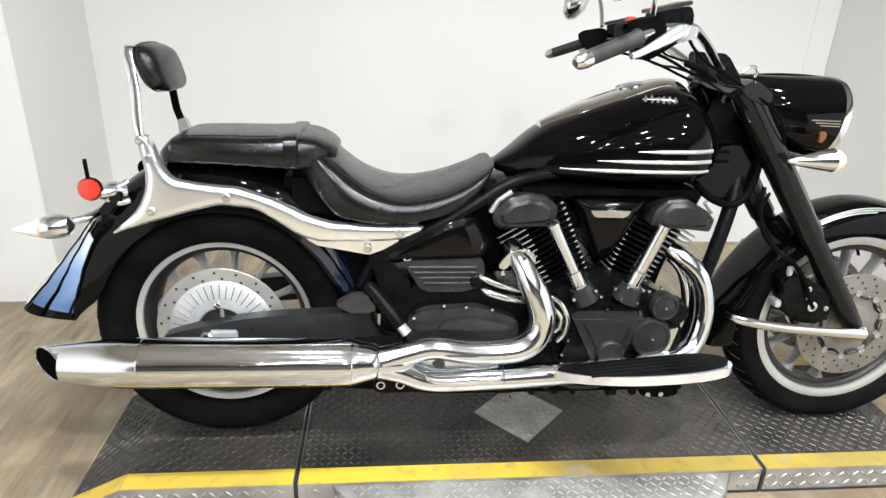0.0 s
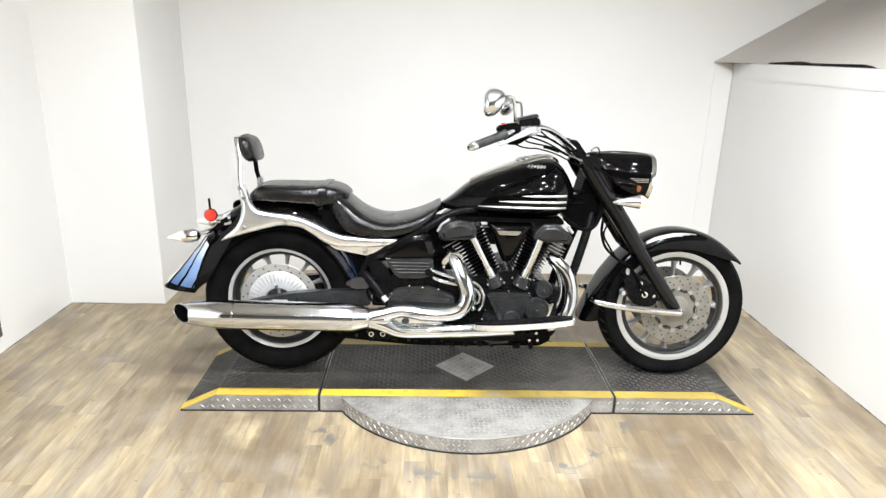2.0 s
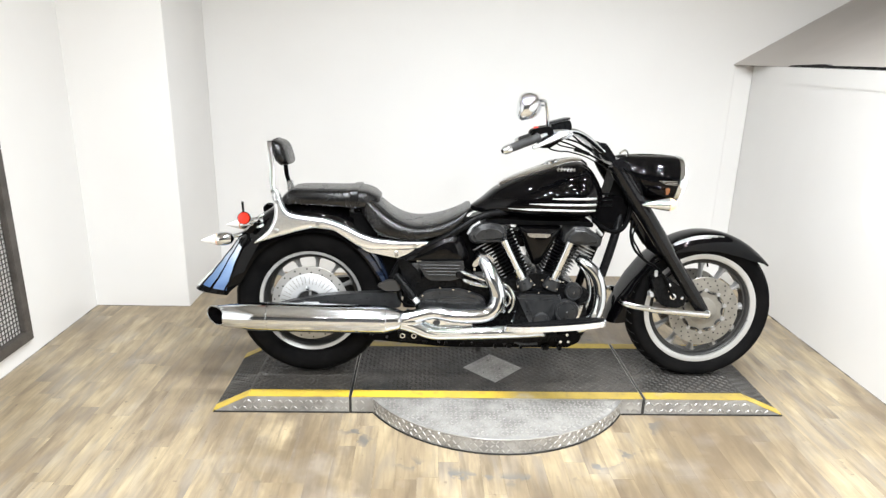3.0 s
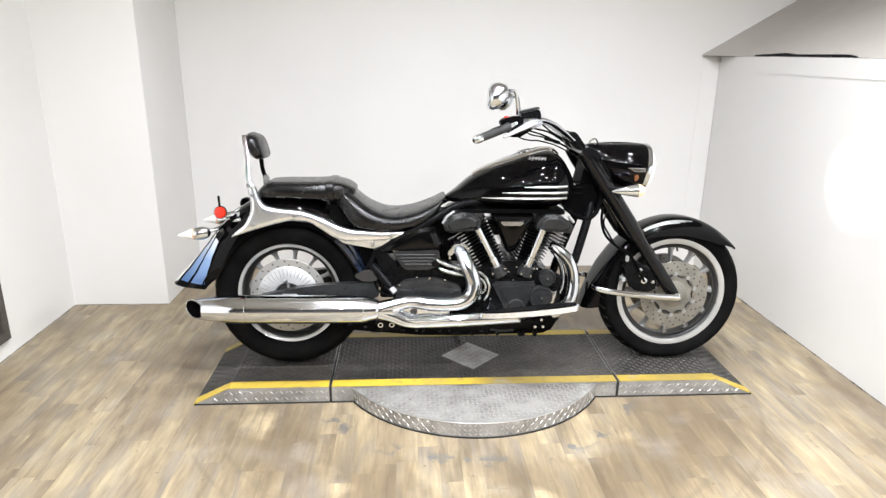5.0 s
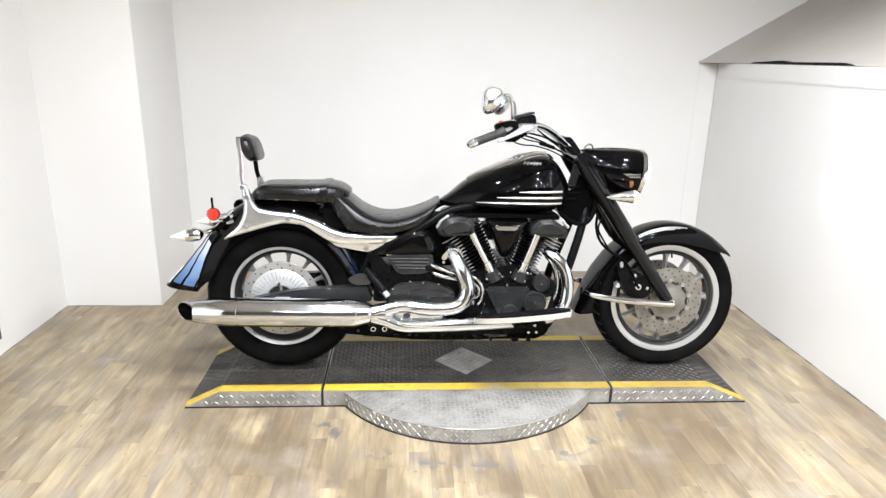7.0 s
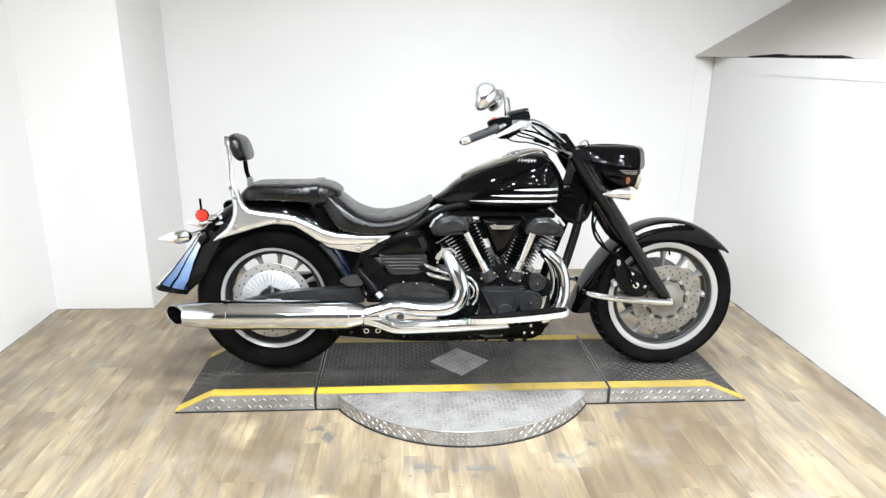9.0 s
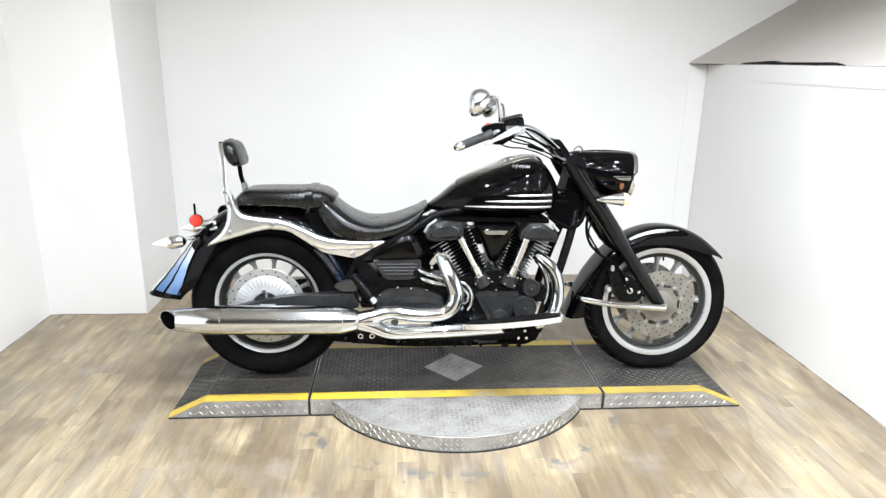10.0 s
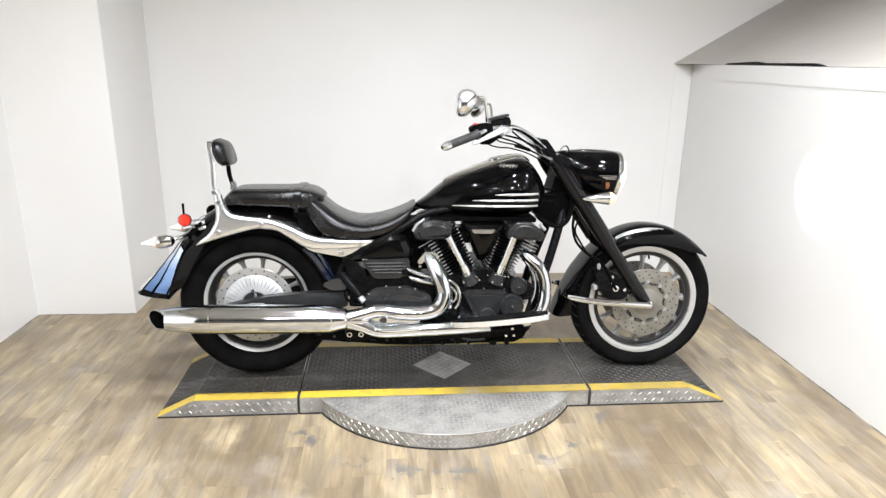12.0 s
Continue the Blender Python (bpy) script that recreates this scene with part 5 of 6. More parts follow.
# hoses and small chrome lines by the engine
for pts, r in ((((-0.212, -0.180, 0.502), (-0.196, -0.192, 0.497), (-0.165, -0.198, 0.486), (-0.115, -0.19, 0.470)), 0.0085), (((-0.204, -0.180, 0.470), (-0.190, -0.195, 0.465), (-0.15, -0.20, 0.454), (-0.10, -0.19, 0.442)), 0.0095),
               (((-0.075, -0.18, 0.468), (-0.050, -0.205, 0.462), (-0.018, -0.214, 0.444), (0.002, -0.216, 0.406), (0.000, -0.214, 0.368), (-0.014, -0.205, 0.338)), 0.0065), (((-0.065, -0.18, 0.440), (-0.036, -0.208, 0.432), (-0.014, -0.212, 0.408), (-0.014, -0.212, 0.382), (-0.026, -0.205, 0.366)), 0.0065)):
    part("oil_line", pipe(pts, r, 10), CHROME, bike, "chrome oil line")
part("line_flange", lathe([(0.01, 0.016), (-0.006, 0.016), (-0.010, 0.012), (-0.010, 0)], (-0.222, -0.180, 0.492), n=16), SATIN, bike)
for x, z in ((-0.040, 0.400), (-0.028, 0.378), (-0.046, 0.366), (-0.030, 0.350), (-0.050, 0.340)):
    part("sensor", lathe([(0.03, 0.012), (-0.02, 0.012), (-0.03, 0.008), (-0.03, 0)], (x, -0.178, z), (0.3, 1, 0.35), n=10), CHROME_SOFT, bike, "small bright hose fitting")

# ---- exhaust ----
part("rear_header", pipe([(-0.138, -0.145, 0.570), (-0.127, -0.176, 0.556), (-0.113, -0.203, 0.534), (-0.091, -0.222, 0.491), (-0.073, -0.230, 0.450), (-0.065, -0.234, 0.410), (-0.076, -0.238, 0.367), (-0.112, -0.242, 0.339), (-0.171, -0.245, 0.331), (-0.242, -0.247, 0.333), (-0.325, -0.247, 0.345), (-0.390, -0.25, 0.333), (-0.455, -0.252, 0.316)],
                           [0.024, 0.026, 0.028, 0.031, 0.032, 0.032, 0.032, 0.031, 0.030, 0.029, 0.027, 0.028, 0.034], 22), CHROME, bike, "chrome rear exhaust header")
part("header_slot", tube([(-0.305, -0.2725, 0.341), (-0.29, -0.2745, 0.339), (-0.235, -0.2752, 0.337), (-0.215, -0.2740, 0.336)], [0.0008, 0.0026, 0.0026, 0.0008], 8), JOINT, bike, "dark slot between the exhaust shields")
fl = part("exhaust_flange", slab(rounded([(-0.172, 0.528), (-0.168, 0.545), (-0.143, 0.573), (-0.106, 0.579), (-0.084, 0.562), (-0.082, 0.518), (-0.099, 0.518), (-0.103, 0.548), (-0.118, 0.557), (-0.138, 0.551), (-0.149, 0.534), (-0.153, 0.526)], 0.008), -0.198, -0.182, 0.004), CHROME_SOFT, bike, "chrome header flange")
for x, z in ((-0.162, 0.518), (-0.093, 0.532)):
    bolt(fl, x, -0.200, z, 0.0065)
part("front_header", pipe([(0.280, -0.120, 0.552), (0.312, -0.145, 0.532), (0.350, -0.160, 0.492), (0.370, -0.166, 0.430), (0.369, -0.172, 0.360), (0.345, -0.185, 0.305), (0.290, -0.205, 0.280)],
                            [0.022, 0.0235, 0.025, 0.026, 0.0265, 0.026, 0.026], 20), CHROME, bike, "chrome front exhaust header")
part("front_header_inner", pipe([(0.285, -0.120, 0.53), (0.310, -0.140, 0.50), (0.328, -0.150, 0.44), (0.326, -0.155, 0.38), (0.30, -0.16, 0.32)], 0.012, 14), CHROME, bike)
part("header_bracket", slab(rounded([(0.268, 0.368), (0.294, 0.372), (0.276, 0.306), (0.248, 0.302)], 0.006), -0.208, -0.198, 0.003), CHROME_SOFT, bike)
part("lower_pipe", pipe([(0.30, -0.205, 0.282), (0.20, -0.215, 0.270), (0.05, -0.230, 0.264), (-0.10, -0.240, 0.262), (-0.24, -0.246, 0.259), (-0.335, -0.249, 0.259), (-0.400, -0.252, 0.286), (-0.455, -0.252, 0.306)],
                          [0.028, 0.029, 0.029, 0.030, 0.029, 0.026, 0.028, 0.034], 20), CHROME, bike, "chrome lower exhaust pipe")
part("pipe_joint", tube([(-0.1565, -0.2418, 0.2622), (-0.1545, -0.2418, 0.2622)], 0.0304, 24), JOINT, bike, "dark pipe seam")
part("pipe_ridge", pipe([(-0.352, -0.258, 0.281), (-0.335, -0.268, 0.274), (-0.30, -0.272, 0.271), (-0.22, -0.270, 0.272), (-0.165, -0.266, 0.273)], [0.004, 0.008, 0.0095, 0.0095, 0.007], 12), CHROME, bike, "chrome ridge along the lower pipe")
web = part("crossover", dome(rounded([(-0.395, 0.312), (-0.335, 0.345), (-0.24, 0.338), (-0.165, 0.335), (-0.160, 0.272), (-0.24, 0.264), (-0.335, 0.266)], 0.014), -0.220, -0.236, -0.247, 8, 0.8), CHROME, bike, "chrome crossover plate between the pipes")
part("crossover_window", loft([[(-0.310 + (0.019 if math.cos(k * math.tau / 20) < 0 else 0.012) * math.cos(k * math.tau / 20), y, 0.303 + 0.0105 * math.sin(k * math.tau / 20)) for k in range(20)] for y in (-0.250, -0.235)]), JOINT, web, "dark oval window")
part("collector", pipe([(-0.37, -0.252, 0.310), (-0.40, -0.252, 0.311), (-0.455, -0.252, 0.311), (-0.485, -0.254, 0.311)], [0.010, 0.028, 0.035, 0.040], 20), CHROME, bike, "chrome pipe collector")
MZ = 0.311
muf = part("muffler", lathe([tuple(v) for v in smooth2([(0.455, 0.030), (0.462, 0.040), (0.490, 0.048), (0.515, 0.055), (0.545, 0.0575), (0.75, 0.0585), (0.985, 0.0585)], 4)] + [(0.9865, 0.0572), (0.9895, 0.0572)] + [tuple(v) for v in smooth2([(0.991, 0.0585), (1.04, 0.0574), (1.09, 0.0535), (1.155, 0.0455), (1.160, 0.0448)], 6)], (0, -0.256, MZ), (-1, 0, 0.012), 40), CHROME, bike, "long chrome muffler")
# slash-cut tip
bm = bmesh.new()
n = 32
outer, inner, deep = [], [], []
for k in range(n):
    a = k * math.tau / n
    y, z = math.cos(a), math.sin(a)
    cut = -0.046 * y
    outer.append([(-1.1585, -0.256 + 0.0450 * y, MZ + 0.0139 + 0.0450 * z), (-1.198 + cut, -0.256 + 0.0385 * y, MZ + 0.0145 + 0.0385 * z)])
    inner.append([(-1.197 + cut, -0.256 + 0.0362 * y, MZ + 0.0145 + 0.0362 * z), (-1.05, -0.256 + 0.035 * y, MZ + 0.0138 + 0.035 * z)])
rings = [[bm.verts.new(outer[k][0]) for k in range(n)], [bm.verts.new(outer[k][1]) for k in range(n)], [bm.verts.new(inner[k][0]) for k in range(n)]]
for a, b in zip(rings, rings[1:]):
    for k in range(n):
        j = (k + 1) % n
        bm.faces.new((a[k], a[j], b[j], b[k]))
part("muffler_tip", bm, CHROME, muf, "slash-cut chrome tip")
part("tip_lip", tube([(-1.1985 - 0.046 * math.cos(k * math.tau / 32), -0.256 + 0.0374 * math.cos(k * math.tau / 32), MZ + 0.0145 + 0.0374 * math.sin(k * math.tau / 32)) for k in range(33)], 0.0026, 8), CHROME, muf, "rolled chrome lip")
bm = bmesh.new()
a = [bm.verts.new(inner[k][0]) for k in range(n)]
b = [bm.verts.new(inner[k][1]) for k in range(n)]
for k in range(n):
    j = (k + 1) % n
    bm.faces.new((a[k], a[j], b[j], b[k]))
bm.faces.new(b)
# the bore is near-black and almost without gloss
part("muffler_bore", bm, BORE_BLACK, muf, "near-black bore")
part("heat_clip", box(-0.585, -0.568, -0.27, -0.25, MZ - 0.062, MZ - 0.054, 0.002), SATIN, muf)
hang = part("muffler_hanger", slab(rounded([(-0.475, 0.258), (-0.36, 0.258), (-0.345, 0.232), (-0.375, 0.216), (-0.465, 0.216)], 0.014), -0.23, -0.20, 0.005), SATIN, bike, "black muffler bracket")
for x in (-0.452, -0.405):
    part("hanger_ring", lathe([(0, 0.011), (-0.008, 0.011), (-0.008, 0.007), (0, 0.007)], (x, -0.228, 0.240), n=18, close=True), CHROME_SOFT, hang)

# swing arm and rear axle
for s in (-1, 1):
    sa = part("swing_arm", slab(rounded([(-0.985, 0.338), (-0.924, 0.356), (-0.860, 0.369), (-0.784, 0.384), (-0.70, 0.392), (-0.46, 0.403), (-0.46, 0.335), (-0.62, 0.322), (-0.80, 0.310), (-0.94, 0.312)], 0.016), s * 0.118, s * 0.156, 0.010), GREYBLACK, bike, "grey-black swing arm")
    if s < 0:
        part("axle_adjuster", box(-0.868, -0.800, -0.166, -0.152, 0.332, 0.356, 0.004), ALLOY, sa, "bright axle adjuster block")
        part("axle_nut", lathe([(0.01, 0.016), (-0.012, 0.016), (-0.018, 0.010), (-0.018, 0)], (-0.872, -0.158, 0.343), n=6), CHROME, sa)
        part("rear_caliper", slab(rounded([(-0.965, 0.340), (-0.905, 0.358), (-0.84, 0.362), (-0.86, 0.34), (-0.94, 0.318)], 0.014), -0.135, -0.105, 0.006), SATIN, sa)
part("arm_cover", slab(rounded([(-0.555, 0.425), (-0.52, 0.452), (-0.46, 0.452), (-0.46, 0.415), (-0.50, 0.415)], 0.010), -0.166, -0.13, 0.006), SATIN, bike)
part("underbody", slab(rounded([(-0.62, 0.245), (-0.30, 0.215), (0.24, 0.205), (0.30, 0.225), (0.30, 0.19), (0.25, 0.165), (-0.30, 0.165), (-0.62, 0.195)], 0.012), -0.155, 0.12, 0.008), MATT, bike, "black underside guard")
for x, z, r in ((-0.52, 0.205, 0.007), (-0.30, 0.188, 0.008), (-0.16, 0.186, 0.006), (-0.02, 0.182, 0.009), (0.08, 0.184, 0.006)):
    bolt(engine, x, -0.158, z, r * 0.8, GREYBLACK)
for x, z, w, h in ((-0.46, 0.190, 0.018, 0.014), (-0.36, 0.184, 0.026, 0.012), (-0.27, 0.180, 0.014, 0.016), (-0.20, 0.178, 0.020, 0.012), (-0.135, 0.176, 0.050, 0.010), (-0.06, 0.173, 0.014, 0.018), (0.0, 0.172, 0.022, 0.012), (0.05, 0.170, 0.012, 0.016), (0.155, 0.168, 0.030, 0.020), (0.215, 0.170, 0.018, 0.026)):
    part("underside_lug", box(x - w / 2, x + w / 2, -0.172, -0.148, z - h / 2, z + h / 2, 0.003), SATIN, engine)
part("stand_spring", pipe([(0.02, -0.16, 0.19), (0.06, -0.165, 0.182), (0.12, -0.165, 0.185)], 0.006, 8), GREYBLACK, bike)
st = part("brake_pivot", slab(rounded([(0.165, 0.296), (0.245, 0.300), (0.262, 0.286), (0.262, 0.262), (0.24, 0.246), (0.165, 0.250)], 0.008), -0.325, -0.20, 0.006), MATT, bike, "black footboard bracket")
for x, z in ((0.205, 0.287), (0.212, 0.258), (0.180, 0.258)):
    bolt(st, x, -0.327, z, 0.007)
part("side_stand", pipe([(-0.05, 0.15, 0.175), (-0.07, 0.22, 0.10), (-0.10, 0.29, 0.026)], 0.012, 10), SATIN, bike, "black side stand")
part("side_stand_foot", box(-0.13, -0.07, 0.275, 0.315, 0.016, 0.026, 0.003), SATIN, bike)

# footboards
def footboard(s):
    out = [tuple(v) for v in smooth2([(-0.038, 0.284), (-0.034, 0.305), (0.015, 0.352), (0.11, 0.398), (0.23, 0.420), (0.315, 0.410), (0.345, 0.375), (0.335, 0.330), (0.28, 0.296), (0.12, 0.282), (0.0, 0.276)], 4, True)]
    tilt = lambda x, y: 0.300 + 0.110 * x + 0.21 * (y - 0.34)
    bm = bmesh.new()
    lo = [bm.verts.new((x, s * y, tilt(x, y) - 0.002)) for x, y in out]
    hi = [bm.verts.new((x, s * y, tilt(x, y) + 0.020)) for x, y in out]
    bm.faces.new(hi)
    bm.faces.new(list(reversed(lo)))
    for i in range(len(out)):
        j = (i + 1) % len(out)
        bm.faces.new((lo[i], lo[j], hi[j], hi[i]))
    fb = part("footboard", bm, SILVER, bike, "chrome-edged footboard with black rubber mat")
    cx, cy = 0.15, 0.345
    bm = bmesh.new()
    q = [(cx + (x - cx) * 0.955, cy + (y - cy) * 0.88) for x, y in out]
    lo = [bm.verts.new((x, s * y, tilt(x, y) + 0.018)) for x, y in q]
    hi = [bm.verts.new((x, s * y, tilt(x, y) + 0.028)) for x, y in q]
    bm.faces.new(hi)
    for i in range(len(q)):
        j = (i + 1) % len(q)
        bm.faces.new((lo[i], lo[j], hi[j], hi[i]))
    part("rubber_mat", bm, RUBBER, fb, "black rubber mat")
    for k in range(4):
        y = 0.312 + 0.022 * k
        part("mat_rib", tube([(0.02, s * y, tilt(0.02, y) + 0.028), (0.29, s * (y + 0.01), tilt(0.29, y + 0.01) + 0.028)], 0.004, 6), RUBBER, fb)
    part("arm", box(0.12, 0.20, s * 0.27 - 0.06, s * 0.27 + 0.06, 0.272, 0.290, 0.003), SATIN, fb)


for s in (-1, 1):
    footboard(s)

# ---- fork, headlight, handlebar ----
FT, FB = Vector((0.405, 0, 0.950)), Vector((0.847, 0, 0.312))
FD = (FB - FT).normalized()
for s in (-1, 1):
    o = Vector((0, s * 0.114, 0))
    leg = part("fork_cover", tube([FT + o, FT.lerp(FB, 0.06) + o, FT.lerp(FB, 0.575) + o, FT.lerp(FB, 0.58) + o], [0.031, 0.0345, 0.0335, 0.028], 24), SEMI, bike, "semi-gloss black fork shroud")
    part("fork_slider", tube([FT.lerp(FB, 0.57) + o, FT.lerp(FB, 0.90) + o, FT.lerp(FB, 0.97) + o, FB + FD * 0.014 + o], [0.029, 0.028, 0.026, 0.018], 24), SEMI, bike, "semi-gloss black fork slider")
    part("axle_cap", lathe([(-0.02 * -s, 0.020), (s * 0.018, 0.020), (s * 0.024, 0.015), (s * 0.024, 0.007), (s * 0.020, 0.006), (s * 0.020, 0)], (FB.x, s * 0.122, FB.z + 0.004), (0, 1, 0), 20), CHROME, bike, "chrome axle cap")
    ab = part("fender_brace", pipe([(0.475, s * 0.098, 0.360), (0.505, s * 0.128, 0.352), (0.62, s * 0.140, 0.334), (0.76, s * 0.146, 0.322), (0.850, s * 0.148, 0.315)], [0.006, 0.011, 0.0125, 0.0135, 0.0145], 12, flat=(0.7, 1.15)), CHROME, bike, "chrome fender brace")
    cal = part("front_caliper", slab(rounded([(0.600, 0.470), (0.660, 0.478), (0.735, 0.430), (0.765, 0.365), (0.74, 0.335), (0.655, 0.345), (0.625, 0.395)], 0.018), s * 0.062, s * 0.122, 0.008), SATIN, bike, "black brake caliper")
    for x, z, r in ((0.698, 0.390, 0.0145), (0.677, 0.440, 0.009), (0.738, 0.384, 0.0075), (0.680, 0.414, 0.006)):
        part("caliper_bolt", lathe([(0, r), (s * 0.007, r * 0.95), (s * 0.008, r * 0.45), (s * 0.005, r * 0.4), (s * 0.005, 0)], (x, s * 0.121, z), n=14), CHROME_SOFT, cal)
    part("caliper_pads", box(0.605, 0.622, s * 0.09 - 0.02, s * 0.09 + 0.02, 0.38, 0.40, 0.003), ALLOY, cal)
    part("reflector_tab", box(0.612, 0.626, s * 0.118 - 0.006, s * 0.118 + 0.006, 0.476, 0.502, 0.003), ALLOY, bike)
part("axle", tube([(FB.x, -0.12, FB.z), (FB.x, 0.12, FB.z)], 0.014, 16), CHROME, bike)
part("triple_clamp", slab(rounded([(0.380, 0.958), (0.415, 0.976), (0.468, 0.940), (0.455, 0.915), (0.40, 0.935)], 0.010), -0.150, 0.150, 0.012, segments=4), SEMI, bike, "black upper fork clamp")
part("lower_clamp", slab(rounded([(0.47, 0.815), (0.54, 0.815), (0.55, 0.780), (0.50, 0.770)], 0.012), -0.12, 0.12, 0.012), SEMI, bike)
part("clutch_hose", pipe([(0.49, -0.14, 0.72), (0.485, -0.15, 0.66), (0.505, -0.155, 0.60), (0.56, -0.15, 0.55), (0.61, -0.135, 0.52), (0.655, -0.13, 0.47), (0.68, -0.128, 0.42), (0.70, -0.126, 0.385)], 0.006, 8), MATT, bike, "black brake hose")
part("brake_hose", pipe([(0.52, -0.12, 0.70), (0.50, -0.13, 0.65), (0.525, -0.135, 0.60), (0.55, -0.13, 0.565)], 0.004, 8), MATT, bike)

nac = []
for x, r, z, dy in ((0.425, 0.030, 0.940, 0.0), (0.455, 0.058, 0.922, 0.0), (0.50, 0.078, 0.902, 0.0), (0.55, 0.092, 0.888, 0.0), (0.605, 0.100, 0.880, 0.0), (0.654, 0.1035, 0.876, 0.0), (0.682, 0.1035, 0.873, 0.0)):
    nac.append([(x + (zz - z) * (0.05 + max(0.0, x - 0.52) * 0.55), y, zz) for y, zz in oval((0, z), r * 1.04, r, 36, 2.15)])
nb = part("headlight_nacelle", loft(nac), GLOSS, bike, "black lacquered headlight nacelle", 60)
HC, HA = (0.686, 0, 0.873), (1, 0, -0.135)
part("headlight_ring", lathe([(-0.012, 0.104), (0.0, 0.1075), (0.016, 0.105), (0.022, 0.097), (0.018, 0.090), (0.0, 0.092)], HC, HA, 56, close=True), CHROME, nb, "chrome headlight ring")
part("headlight_lens", lathe([(0.014, 0.094), (0.029, 0.085), (0.044, 0.066), (0.054, 0.040), (0.058, 0.018), (0.059, 0.0)], HC, HA, 48), LENS_LIT, nb, "lit clear headlight lens")
beam = bpy.data.lights.new("headlight_beam", "SPOT")
beam.energy, beam.color, beam.spot_size, beam.spot_blend, beam.shadow_soft_size = 95.0, (1.0, 0.97, 0.93), radians(26), 0.55, 0.03
beam_ob = new("headlight_beam", beam)
beam_ob.parent = bike
beam_ob.matrix_basis = look((0.756, 0, 0.866), (1.69, 0.0, 0.80))
part("nacelle_ridge", pipe([(0.48, 0, 0.974), (0.55, 0, 0.978), (0.62, 0, 0.977), (0.678, 0, 0.973)], 0.006, 8), GLOSS, nb)
for k in range(3):
    part("nacelle_stripe", tube([(0.600 + 0.012 * k, -0.1050, 0.880 - 0.0065 * k), (0.674, -0.1085, 0.879 - 0.0065 * k)], 0.0018, 6), CHROME, nb)
part("side_reflector", slab(rounded([(0.628, 0.852), (0.648, 0.854), (0.646, 0.828), (0.632, 0.822)], 0.007), -0.1065, -0.095, 0.003), AMBER, nb, "small amber side reflector")
for s in (-1, 1):
    sg = part("front_indicator", tube([(0.512, s * 0.176, 0.792), (0.53, s * 0.180, 0.793), (0.58, s * 0.182, 0.795), (0.615, s * 0.183, 0.796), (0.618, s * 0.183, 0.796)], [0.003, 0.011, 0.022, 0.0275, 0.0285], 24), CHROME, bike, "chrome bullet indicator with amber lens")
    part("lens", tube([(0.616, s * 0.183, 0.796), (0.632, s * 0.183, 0.796), (0.645, s * 0.183, 0.796), (0.650, s * 0.183, 0.796)], [0.027, 0.024, 0.015, 0.004], 24), AMBER_LIT, sg, "glowing amber lens")
    part("stalk", tube([(0.575, s * 0.176, 0.794), (0.545, s * 0.12, 0.80)], 0.009, 10), CHROME, sg)

# handlebar; the far half stands further ahead
FAR_SIDE = Matrix.Translation((0.40, 0, -0.018)) @ Matrix.Rotation(radians(-21), 4, "Z") @ Matrix.Translation((-0.40, 0, 0))


def bar_part(s, name, bm, mat, parent, label="", angle=38):
    if s > 0:
        bm.transform(FAR_SIDE)
    return part(name, bm, mat, parent, label, angle)


